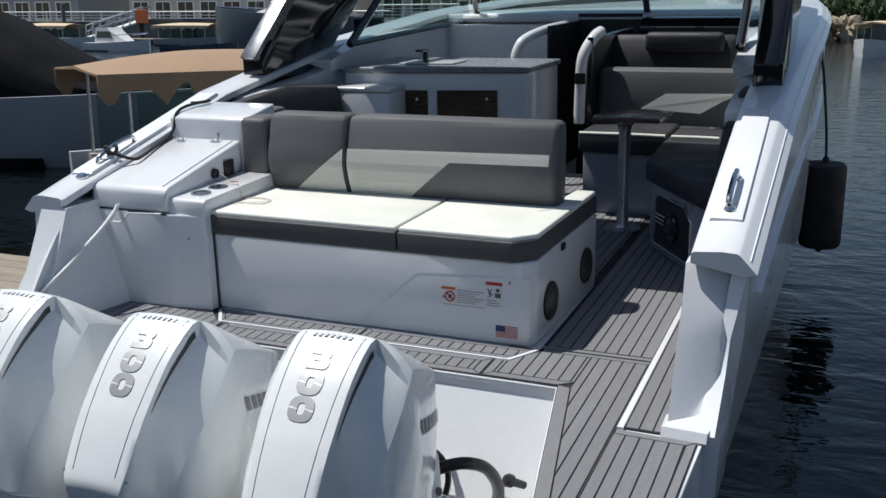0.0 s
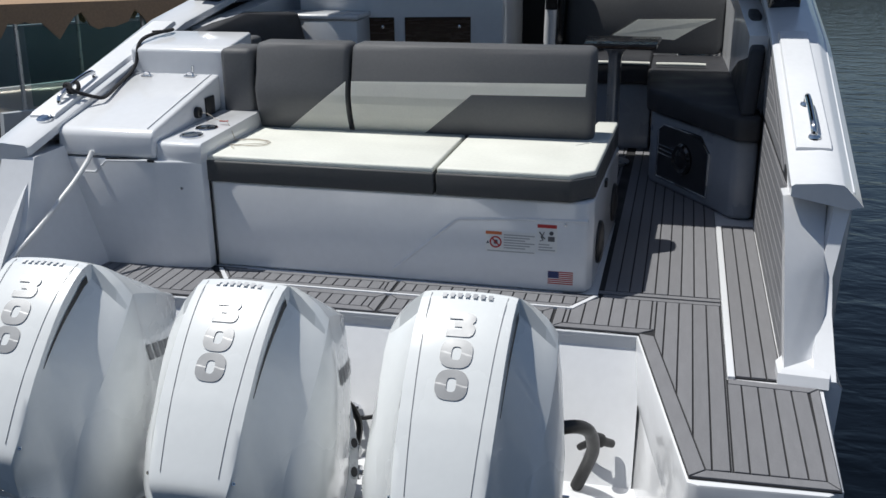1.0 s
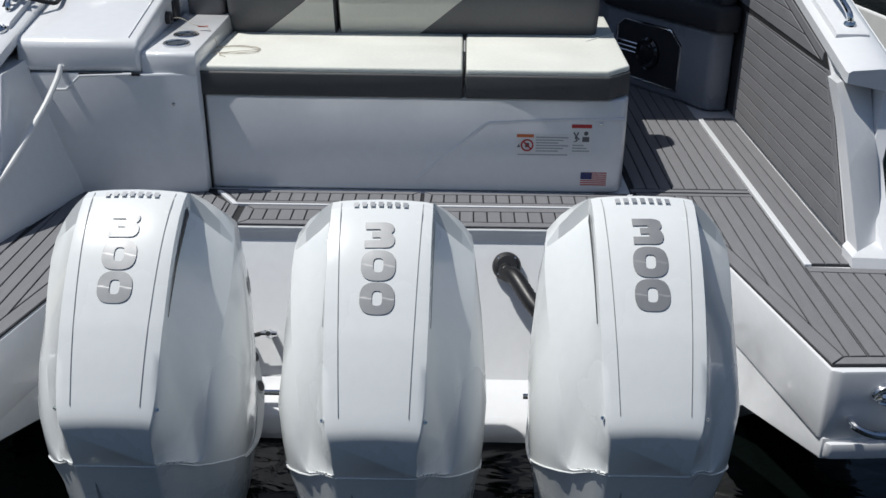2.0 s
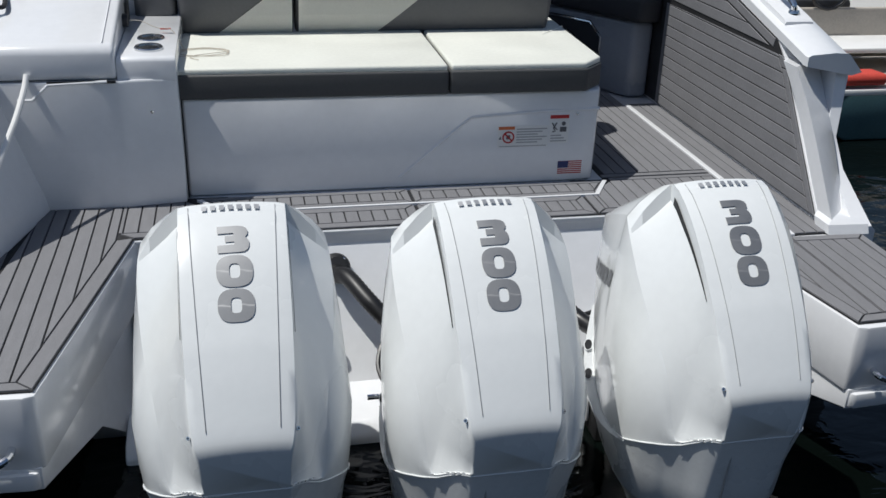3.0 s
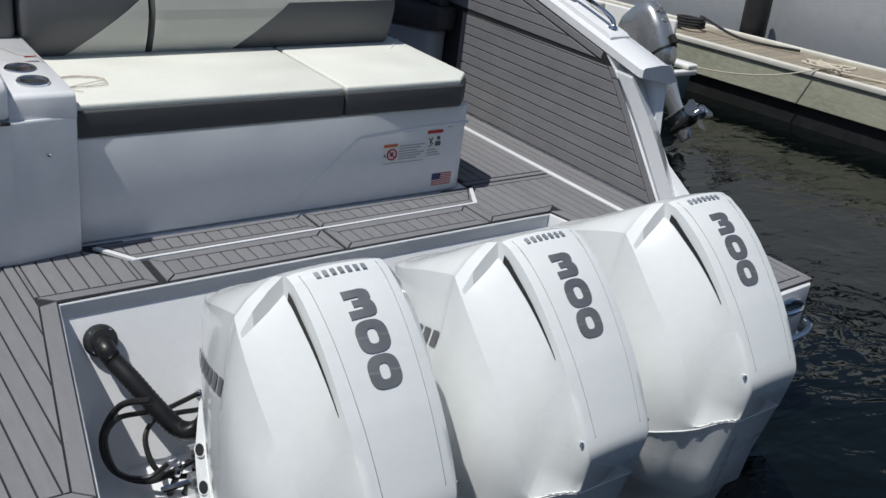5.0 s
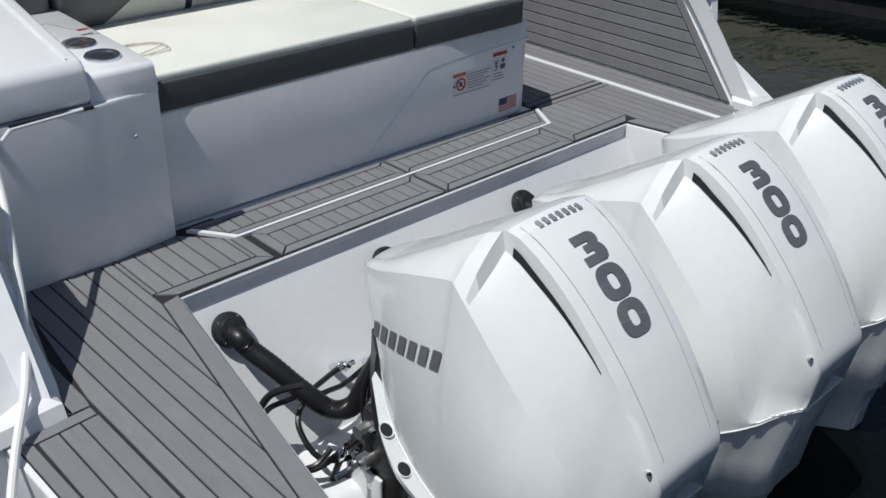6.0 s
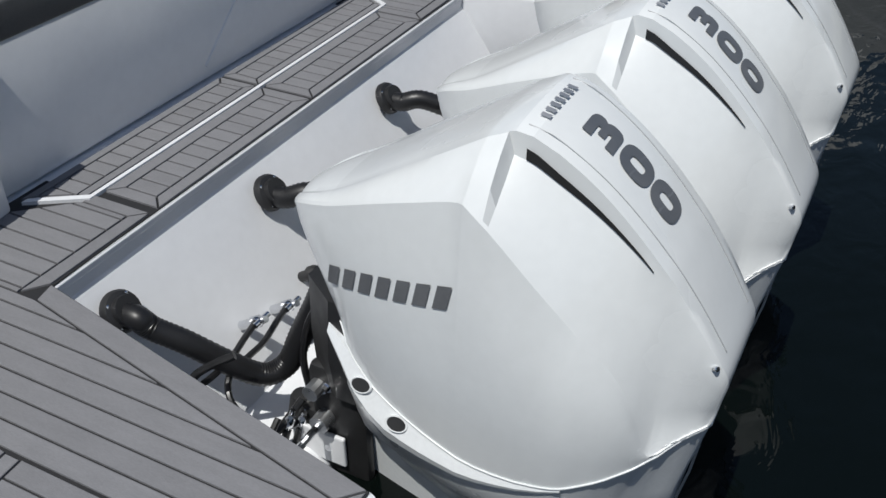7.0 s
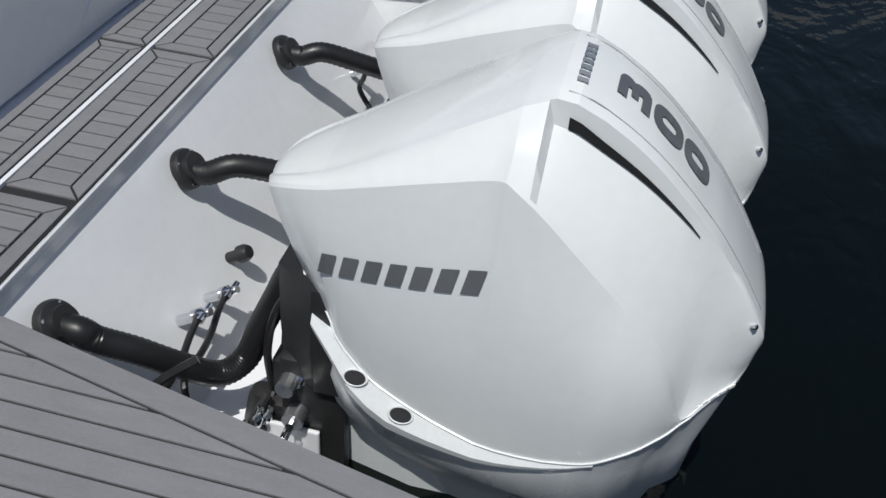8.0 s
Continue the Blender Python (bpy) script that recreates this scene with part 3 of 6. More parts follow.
    part("swivel_tube", lathe([(0.05, -0.42), (0.055, -0.40), (0.055, 0.0), (0.03, 0.03)], pose(0, -0.58, -0.12, 8, 0, 0), 14), BLACK, eng, smooth=True)
    part("steering_arm", tube([(-0.15, -0.53, -0.30), (0.15, -0.53, -0.30)], 0.022, 10, 2), DULLMETAL, eng, smooth=True)
    return eng


first = outboard("white triple-installation outboard motor with dark grey lettering")
first.matrix_world = TRIM @ pose(-0.657, 0, 0)
copy_thing(first, TRIM @ pose(-0.012, -0.012, -0.015))
copy_thing(first, TRIM @ pose(0.658, -0.008, 0.003))


# ---------------------------------------------------------------- cockpit bench
bench = thing("cockpit_bench", "white moulded bench with cream and grey vinyl cushions", "bench")
part("base", slab([(-0.84, 0.385), (0.80, 0.370), (0.845, 0.378), (0.868, 0.43), (0.90, 1.40), (-0.84, 1.40)], 0.0, 0.398, 0.012, 3), GEL, bench, smooth=True, angle=30)
CUSH_L = [(-0.864, 0.372), (0.198, 0.354), (0.201, 1.00), (-0.85, 1.00)]
CUSH_R = [(0.206, 0.354), (0.775, 0.345), (0.868, 0.440), (0.893, 1.42), (0.79, 1.42), (0.76, 1.0), (0.209, 1.0)]
for poly in (CUSH_L, CUSH_R):
    c = part("seat_cushion", slab(poly, 0.400, 0.496, 0.009, 3), DARK_FRONT, bench, "cream seat cushion with a dark grey front band", smooth=True, angle=30)
    cx, cy = sum(p[0] for p in poly) / len(poly), sum(p[1] for p in poly) / len(poly)
    top = [(x + (0.004 if x < cx else -0.004), y + (0.010 if y < cy else -0.004)) for x, y in poly]
    part("cushion_top", slab(top, 0.490, 0.519, 0.010, 3), LIGHT_VINYL, c, "cream vinyl top", smooth=True, angle=30)
part("piping", tube([(0.735, 0.86, 0.5185), (0.80, 0.93, 0.5195), (0.878, 1.02, 0.5185)], 0.004, 6, 3), LIGHT_VINYL, bench, smooth=True)


FRONT = [(0.50, 0.995), (0.535, 0.970), (0.60, 0.945), (0.66, 0.932), (0.70, 0.930), (0.76, 0.943), (0.84, 0.966), (0.90, 0.984), (0.925, 0.997), (0.934, 1.02)]    # z, y of the backrest's padded front


def front_y(z):
    for (za, ya), (zb, yb) in zip(FRONT, FRONT[1:]):
        if z <= zb:
            return ya + (yb - ya) * (z - za) / (zb - za)
    return FRONT[-1][1]


def backrest(x0, x1):
    prof = [(y, z) for z, y in FRONT] + [(1.12, 0.934), (1.15, 0.922), (1.165, 0.88), (1.15, 0.52), (1.12, 0.50)]
    rows = []
    for x, k in ((x0, 0.032), (x0 + 0.008, 0.012), (x0 + 0.03, 0.0), ((x0 + x1) / 2, 0), (x1 - 0.03, 0.0), (x1 - 0.008, 0.012), (x1, 0.032)):
        rows.append([(x, y + (k if y < 1.07 else -k), z + (k if z < 0.72 else -k) * 0.6) for y, z in prof])
    return loft(rows)


br = part("backrest", backrest(-0.362, 0.800), GREY_VINYL, bench, "grey backrest with a cream inlay", smooth=True, angle=40)
bl = part("backrest", backrest(-0.855, -0.370), GREY_VINYL, bench, "grey backrest with a cream inlay", smooth=True, angle=40)


def inlay(poly, parent):
    """Cream vinyl panel lying on the backrest's front."""
    bm = bmesh.new()
    # horizontal slices of the convex outline
    lo, hi = min(p[1] for p in poly), max(p[1] for p in poly)
    zs = sorted({p[1] for p in poly} | {z for z, _ in FRONT if lo < z < hi})
    rows = []
    for z in zs:
        xs = []
        for (xa, za), (xb, zb) in zip(poly, poly[1:] + poly[:1]):
            if abs(za - zb) < 1e-6:
                if abs(z - za) < 1e-6:
                    xs += [xa, xb]
            elif min(za, zb) - 1e-6 <= z <= max(za, zb) + 1e-6:
                xs.append(xa + (xb - xa) * (z - za) / (zb - za))
        rows.append([bm.verts.new((min(xs), front_y(z) - 0.003, z)), bm.verts.new((max(xs), front_y(z) - 0.003, z))])
    for a, b in zip(rows, rows[1:]):
        if (a[0].co - a[1].co).length < 1e-4:
            bm.faces.new((a[0], b[1], b[0]))
        else:
            bm.faces.new((a[0], a[1], b[1], b[0]))
    bmesh.ops.solidify(bm, geom=list(bm.faces), thickness=-0.006)
    part("inlay", bm, CREAM_INLAY, parent, "cream vinyl inlay")


inlay([(-0.350, 0.515), (-0.005, 0.515), (0.24, 0.721), (0.24, 0.776), (-0.350, 0.766)], br)
inlay([(0.24, 0.721), (0.765, 0.728), (0.765, 0.784), (0.24, 0.776)], br)
inlay([(-0.70, 0.515), (-0.378, 0.515), (-0.378, 0.765)], bl)
part("side_bolster", box(-1.035, -0.866, 0.96, 1.17, 0.50, 0.905, 0.03, 3), GREY_VINYL, bench, smooth=True, angle=40)
for y, z in ((0.605, 0.155), (1.19, 0.165)):
    x = 0.868 + (y - 0.43) * 0.033
    sp = part("loudspeaker", lathe([(0.0, 0.020), (0.03, 0.024), (0.060, 0.016), (0.075, 0.012), (0.086, 0.016), (0.094, 0.010), (0.094, -0.02)], pose(x, y, z, 0, 90, -3), 24), BLACK, bench, "round black loudspeaker", smooth=True)

# ---------------------------------------------------------------- port quarter locker
lock = thing("stern_locker", "white moulded stern locker with a hinged lid and cup holders", "locker")
part("body", slab([(mirror(1.60), 0.30), (-1.06, 0.30), (-0.845, 0.325), (-0.845, 1.0), (mirror(1.60), 1.0)], 0.0, 0.50, 0.01, 2), GEL, lock, smooth=True, angle=30)
part("cup_console", extrude([(-1.06, 0.32, 0.49), (-1.06, 0.33, 0.57), (-1.06, 0.345, 0.580), (-1.06, 1.0, 0.60), (-1.06, 1.0, 0.49)], (0.215, 0, 0), 0.008, 2), GEL, lock, smooth=True, angle=30)
lid = part("lid", extrude([(-1.535, 0.325, 0.50), (-1.535, 0.30, 0.52), (-1.535, 0.31, 0.61), (-1.535, 0.335, 0.632), (-1.535, 1.0, 0.772), (-1.535, 1.0, 0.60)], (0.475, 0, 0), 0.014, 3), GEL, lock, "hinged white lid", smooth=True, angle=30)
part("coaming", extrude([(-1.54, 1.0, 0.55), (-1.54, 1.0, 0.885), (-1.54, 1.04, 0.905), (-1.54, 1.30, 0.945), (-1.54, 1.30, 0.55)], (0.53, 0, 0), 0.012, 3), GEL, lock, smooth=True, angle=30)
for y in (0.448, 0.60):
    # flat discs, no recess: the darker steel paints the shade inside the cups
    part("cup_well", lathe([(0.0, 0.0035), (0.039, 0.0035), (0.040, -0.02)], pose(-0.948, y, 0.586, 1.5, 0, 0), 22), STEEL_DARK, lock, smooth=True)
    part("cup_holder", lathe([(0.040, 0.0), (0.040, 0.005), (0.050, 0.006), (0.053, 0.002), (0.053, -0.02)], pose(-0.948, y, 0.588, 1.5, 0, 0), 22), CHROME, lock, "stainless cup holder", smooth=True)

# ---------------------------------------------------------------- decking planks
def clip(poly, a, b, c):
    """The part of a convex polygon where a*x + b*y <= c."""
    out = []
    for p, q in zip(poly, poly[1:] + poly[:1]):
        dp, dq = a * p[0] + b * p[1] - c, a * q[0] + b * q[1] - c
        if dp <= 0:
            out.append(p)
        if (dp < 0 < dq) or (dq < 0 < dp):
            f = dp / (dp - dq)
            out.append((p[0] + (q[0] - p[0]) * f, p[1] + (q[1] - p[1]) * f))
    return out


def shrink(poly, d):
    """A convex polygon drawn in by d on all sides."""
    cx, cy = sum(p[0] for p in poly) / len(poly), sum(p[1] for p in poly) / len(poly)
    out = list(poly)
    for p, q in zip(poly, poly[1:] + poly[:1]):
        nx, ny = q[1] - p[1], p[0] - q[0]
        ln = math.hypot(nx, ny)
        if ln < 1e-6:
            continue
        nx, ny = nx / ln, ny / ln
        if nx * (cx - p[0]) + ny * (cy - p[1]) > 0:
            nx, ny = -nx, -ny
        out = clip(out, nx, ny, nx * p[0] + ny * p[1] - d)
        if len(out) < 3:
            return []
    return out


def put_plank(poly, parent, plane):
    poly = shrink(poly, 0.0028)
    clean = [p for i, p in enumerate(poly) if math.dist(p, poly[i - 1]) > 1e-4]
    if len(clean) < 3:
        return
    bm = bmesh.new()
    low = [bm.verts.new(plane(x, y, -0.004)) for x, y in clean]
    mid = [bm.verts.new(plane(x, y, 0.0025)) for x, y in clean]
    inner = shrink(clean, 0.0012)
    bm.faces.new(low[::-1])
    n = len(clean)
    for i in range(n):
        bm.faces.new((low[i], low[(i + 1) % n], mid[(i + 1) % n], mid[i]))
    if len(inner) == n:
        top = [bm.verts.new(plane(x, y, 0.0038)) for x, y in inner]
        for i in range(n):
            bm.faces.new((mid[i], mid[(i + 1) % n], top[(i + 1) % n], top[i]))
        bm.faces.new(top)
    else:
        bm.faces.new(mid)
    part("plank", bm, DECK, parent)


def planks(poly, parent, plane, pitch, axis=0, start=None):
    lo, hi = min(p[axis] for p in poly), max(p[axis] for p in poly)
    a = lo if start is None else start
    while a < hi - 1e-4:
        n = (1, 0) if axis == 0 else (0, 1)
        piece = clip(clip(poly, -n[0], -n[1], -a), n[0], n[1], a + pitch)
        if len(piece) >= 3:
            put_plank(piece, parent, plane)
        a += pitch


def floor_plane(x, y, h):
    return (x, y, h)


def flip_plane(x, y, h):
    return (mirror(x), y, h)


PITCH = 0.0532
for name, plane, sgn in (("starboard", floor_plane, 1), ("port", flip_plane, -1)):
    cx = 1.40 if sgn > 0 else 1.504      # inner corner of the outer border
    pad = [(1.086, 0.0), (1.274, -0.962), (1.69, -0.948), (1.70, -0.325), (cx + (0.061 if sgn < 0 else 0.0), -0.312), (1.43 if sgn < 0 else 1.40, 0.37), (0.75, 0.37), (0.75, 0.004)]
    pts = [plane(x, y, -0.006) for x, y in pad]
    decking = part("platform_decking", extrude(pts, (0, 0, 0.004)), CAULK, boat, "grey foam planks with black joints")
    put_plank([(1.086, 0.004), (1.274, -0.962), (1.322, -0.918), (1.145, -0.01)], decking, plane)
    put_plank([(1.274, -0.962), (1.69, -0.948), (1.655, -0.907), (1.322, -0.918)], decking, plane)
    put_plank([(1.69, -0.948), (1.70, -0.325), (1.665, -0.362), (1.655, -0.907)], decking, plane)
    put_plank([(1.70, -0.325), (cx + 0.002, -0.312), (cx + 0.002, -0.352), (1.665, -0.362)], decking, plane)
    put_plank([(0.75, 0.004), (1.086, 0.004), (1.145, 0.05), (0.79, 0.045)], decking, plane)
    put_plank([(0.75, 0.004), (0.79, 0.045), (0.79, 0.20), (0.75, 0.20)], decking, plane)
    planks([(1.145, 0.05), (1.145, -0.01), (1.322, -0.918), (cx, -0.912), (cx, -0.312), (1.43 if sgn < 0 else 1.40, 0.34), (1.145, 0.34)], decking, plane, PITCH, 0, 1.1805 - PITCH * 2)
    planks([(cx, -0.912), (1.655, -0.907), (1.663, -0.362), (cx, -0.352)], decking, plane, PITCH, 0, 1.1805 + PITCH * (4 if sgn > 0 else 6))
    planks([(0.79, 0.047), (1.145, 0.05), (1.145, 0.34), (0.92, 0.34), (0.79, 0.20)], decking, plane, PITCH, 0, 1.1805 - PITCH * 8)
    if sgn < 0:
        planks([(cx, -0.312), (1.565, -0.312), (1.432, 0.33)], decking, plane, PITCH, 0, 1.1805 + PITCH * 6)
    put_plank([(0.92, 0.34), (1.40, 0.34), (1.40, 0.372), (0.92, 0.372)], decking, plane)

# hatch strips before the bench
strip = part("hatch_decking", box(-0.80, 0.90, 0.002, 0.352, -0.0065, -0.0025), CAULK, boat, "hinged grey foam hatch planks with black joints")
for x0, x1 in ((-0.665, 0.034), (0.044, 0.742)):
    y0, y1 = 0.000, 0.188
    b = 0.042
    put_plank([(x0, y0), (x1, y0), (x1 - b, y0 + b), (x0 + b, y0 + b)], strip, floor_plane)
    put_plank([(x1, y0), (x1, y1), (x1 - b, y1 - b), (x1 - b, y0 + b)], strip, floor_plane)
    put_plank([(x1, y1), (x0, y1), (x0 + b, y1 - b), (x1 - b, y1 - b)], strip, floor_plane)
    put_plank([(x0, y1), (x0, y0), (x0 + b, y0 + b), (x0 + b, y1 - b)], strip, floor_plane)
    planks([(x0 + b, y0 + b), (x1 - b, y0 + b), (x1 - b, y1 - b), (x0 + b, y1 - b)], strip, floor_plane, PITCH)
for x0, x1, e0, e1 in ((-0.80, 0.034, 0.09, 0.0), (0.044, 0.90, 0.0, 0.09)):
    y0, y1 = 0.207, 0.352
    put_plank([(x0 + e0, y0), (x1 - e1, y0), (x1 - max(e1, 0.03), y0 + 0.03), (x0 + max(e0, 0.03), y0 + 0.03)], strip, floor_plane)
    put_plank([(x0, y1), (x1, y1), (x1 - 0.035, y1 - 0.03), (x0 + 0.035, y1 - 0.03)], strip, floor_plane)
    put_plank([(x1 - e1, y0), (x1, y1), (x1 - 0.035, y1 - 0.03), (x1 - max(e1, 0.03), y0 + 0.03)], strip, floor_plane)
    put_plank([(x0, y1), (x0 + e0, y0), (x0 + max(e0, 0.03), y0 + 0.03), (x0 + 0.035, y1 - 0.03)], strip, floor_plane)
    planks([(x0 + max(e0, 0.03), y0 + 0.03), (x1 - max(e1, 0.03), y0 + 0.03), (x1 - 0.035, y1 - 0.03), (x0 + 0.035, y1 - 0.03)], strip, floor_plane, PITCH)
part("hatch_trim", extrude([(-0.79, 0.33, -0.004), (-0.70, 0.198, -0.004), (0.80, 0.198, -0.004), (0.885, 0.34, -0.004), (0.905, 0.34, -0.004), (0.815, 0.206 - 0.02, -0.004), (-0.715, 0.206 - 0.02, -0.004), (-0.81, 0.33, -0.004)], (0, 0, 0.012)), GEL, boat)
# cockpit sole
sole = part("sole_decking", slab([(0.90, 0.376), (1.40, 0.376), (1.40, 4.3), (-1.4, 4.3), (-1.4, 1.40), (0.90, 1.40)], -0.006, -0.002), CAULK, boat, "grey foam planks with black joints")
put_plank([(0.90, 0.382), (1.40, 0.382), (1.40, 0.415), (0.90, 0.415)], sole, floor_plane)
planks([(0.90, 0.42), (1.40, 0.42), (1.40, 4.3), (0.90, 4.3)], sole, floor_plane, PITCH, 0, 1.40 - PITCH * 9)
planks([(-0.8, 1.42), (0.87, 1.42), (0.87, 4.3), (-0.8, 4.3)], sole, floor_plane, PITCH)
part("sole_trim", box(1.402, 1.428, -0.305, 1.40, -0.004, 0.010, 0.004), GEL, boat)
side = part("side_decking", box(1.43, 1.585, -0.29, 1.43, -0.006, -0.002), CAULK, boat)
planks([(1.43, -0.288), (1.585, -0.288), (1.585, 1.43), (1.43, 1.43)], side, floor_plane, 0.0517)

# starboard folding bulwark, planked inside
wall = part("bulwark", extrude([(1.592, -0.19, 0.0), (1.592, 0.245, 0.535), (1.592, 0.33, 0.62), (1.592, 1.65, 0.93), (1.592, 1.65, 0.0)], (0.09, 0, 0)), GEL, boat)
inner = part("bulwark_decking", extrude([(1.588, -0.175, 0.012), (1.588, 0.215, 0.505), (1.588, 0.25, 0.512), (1.588, 0.262, 0.548), (1.588, 0.30, 0.58), (1.588, 0.335, 0.612), (1.588, 1.64, 0.925), (1.588, 1.64, 0.012)], (0.003, 0, 0)), CAULK, boat, "grey foam planks with black joints")


def wall_plane(y, z, h):
    return (1.588 - h, y, z)


b = 0.045
put_plank([(-0.175, 0.014), (0.213, 0.507), (0.213 - 0.0 + b, 0.507), (-0.175 + b, 0.014)], inner, wall_plane)
put_plank([(0.213, 0.507), (0.258, 0.507), (0.30, 0.555), (0.262, 0.555)], inner, wall_plane)
planks([(-0.13, 0.014), (0.258, 0.507), (0.30, 0.553), (1.40, 0.545), (1.40, 0.014)], inner, wall_plane, 0.0525, 1)
put_plank([(1.40, 0.014), (1.435, 0.014), (1.435, 0.545), (1.40, 0.545)], inner, wall_plane)
put_plank([(0.335, 0.608), (1.62, 0.915), (1.62, 0.872), (0.345, 0.568)], inner, wall_plane)
planks([(0.36, 0.567), (1.62, 0.567), (1.62, 0.870)], inner, wall_plane, 0.0525, 1)


# ---------------------------------------------------------------- port quarter and stern details
# flared inner face of the port quarter, down to the planks
bm = loft([[(-1.50, -0.285, 0.0), (-1.352, 0.305, 0.0), (-1.60, 0.32, 0.0), (-1.66, -0.28, 0.0)],
           [(-1.485, -0.225, 0.04), (-1.362, 0.305, 0.06), (-1.60, 0.32, 0.06), (-1.66, -0.27, 0.04)],
           [(-1.492, -0.07, 0.25), (-1.42, 0.305, 0.25), (-1.60, 0.32, 0.25), (-1.66, -0.08, 0.25)],
           [(-1.50, 0.08, 0.55), (-1.505, 0.305, 0.55), (-1.60, 0.32, 0.55), (-1.66, 0.08, 0.55)]])
part("quarter_flare", bm, GEL, boat, smooth=True, angle=40)

hose = thing("white_hose", "white plastic hose hanging from the stern locker to the platform", "hose")
part("tube", tube([(-1.365, 0.30, 0.53), (-1.372, 0.265, 0.49), (-1.392, 0.18, 0.42), (-1.413, 0.107, 0.366), (-1.45, 0.0, 0.28), (-1.492, -0.116, 0.20), (-1.56, -0.25, 0.10), (-1.66, -0.39, 0.012), (-1.73, -0.50, -0.08), (-1.80, -0.62, -0.35), (-1.84, -0.72, -0.64)], 0.011, 10, 5), mat("white_plastic_hose", (0.78, 0.78, 0.77), 0.4, var=0.03), hose, smooth=True)

# lid catches, trim line and drain of the locker
for x, y in ((-1.43, 0.945), (-1.20, 0.955)):
    z = 0.632 + (y - 0.335) * 0.2105
    c = part("lid_catch", join(box(x - 0.03, x + 0.03, y - 0.012, y + 0.014, z, z + 0.006, 0.003), tube([(x - 0.018, y, z + 0.004), (x - 0.012, y, z + 0.018), (x + 0.012, y, z + 0.018), (x + 0.018, y, z + 0.004)], 0.004, 6, 3)), CHROME, lock, "stainless lid catch", smooth=True)
part("catch_pin", lathe([(0.0, 0.045), (0.006, 0.043), (0.006, 0.0)], pose(-1.19, 0.975, 0.77), 8), CHROME, lock)
part("lid_gap", box(-1.30, -1.062, 0.296, 0.303, 0.494, 0.504), BLACK, lock)
part("lid_ledge", tube([(-1.41, 0.299, 0.436), (-1.358, 0.299, 0.437), (-1.297, 0.299, 0.492), (-1.093, 0.299, 0.500)], 0.006, 8, 1), GEL, lock, smooth=True)
part("button", lathe([(0.0, 0.006), (0.006, 0.005), (0.007, 0.0), (0.007, -0.01)], pose(-0.945, 0.312, 0.378, 90, 0, 0), 10), CHROME, lock)
part("lid_seam", tube([(-1.10, 0.34, 0.636), (-1.10, 0.70, 0.712), (-1.10, 0.985, 0.772)], 0.0025, 5, 2), GEL, lock)
part("switch_plate", box(-1.061, -1.048, 0.815, 0.905, 0.595, 0.685, 0.006), BLACK, lock, "square black switch plate", smooth=True)
part("socket", lathe([(0.0, 0.012), (0.012, 0.012), (0.016, 0.022), (0.026, 0.02), (0.028, 0.0), (0.028, -0.01)], pose(-1.06, 0.725, 0.632, 0, 90, 0), 16), BLACK, lock, "round black power socket", smooth=True)

cord = thing("thin_cord", "thin beige cord with a red tag lying on the cushion", "cord")
random.seed(3)
path = [(-1.035, 0.73, 0.63), (-0.99, 0.70, 0.635), (-0.93, 0.68, 0.612), (-0.87, 0.66, 0.605), (-0.83, 0.64, 0.535)]
path += [(-0.76 + 0.10 * math.cos(a) + random.uniform(-0.02, 0.02), 0.62 + 0.075 * math.sin(a) + random.uniform(-0.02, 0.02), 0.524) for a in (2.4, 1.2, 0.1, -1.2, -2.6, 2.2, 0.7, -0.6, -2.2, 3.0, 1.6, 0.2)]
path += [(-0.80, 0.56, 0.524), (-0.77, 0.50, 0.524)]
part("strand", tube(path, 0.0014, 6, 5), mat("beige_cord", (0.50, 0.45, 0.38), 0.7, var=0.2), cord, smooth=True)
part("tag", box(-0.915, -0.875, 0.668, 0.680, 0.606, 0.610), RED, cord, "red tag")

# deck fittings on the port gunwale
def gunwale_cap(x, y, r):
    z = gw_z(y) + 0.009
    t = thing("filler_cap", "round stainless deck filler cap", "deck fitting", "filler caps")
    part("cap", lathe([(0.0, 0.010), (r * 0.5, 0.011), (r * 0.62, 0.006), (r * 0.8, 0.010), (r, 0.004), (r, -0.008)], pose(x, y, z, 14, 0, 0), 20), CHROME, t, smooth=True)


gunwale_cap(-1.60, 0.325, 0.037)
gunwale_cap(-1.605, 0.86, 0.042)
gunwale_cap(-1.585, 0.97, 0.020)


def rail(name, label, cat, pts, r):
    t = thing(name, label, cat)
    part("bar", tube(pts, r, 10, 5), CHROME, t, smooth=True)
    for p in (pts[0], pts[-1]):
        part("foot", lathe([(0.0, 0.012), (r * 1.6, 0.012), (r * 2.0, 0.003), (r * 2.0, -0.006)], pose(*p), 14), CHROME, t, smooth=True)
    return t


z = lambda y: gw_z(y) + 0.018
rail("mooring_cleat", "stainless pull-up mooring cleat with black rope", "cleat", [(-1.60, 0.45, z(0.45) - 0.01), (-1.60, 0.46, z(0.46) + 0.035), (-1.60, 0.60, z(0.60) + 0.05), (-1.60, 0.735, z(0.735) + 0.035), (-1.60, 0.745, z(0.745) - 0.01)], 0.011)
rail("grab_handle", "polished stainless grab handle on the gunwale", "handle", [(1.688, 0.405, z(0.405) + 0.005), (1.682, 0.415, z(0.415) + 0.045), (1.680, 0.55, z(0.55) + 0.055), (1.680, 0.685, z(0.685) + 0.045), (1.680, 0.695, z(0.695) + 0.005)], 0.013)

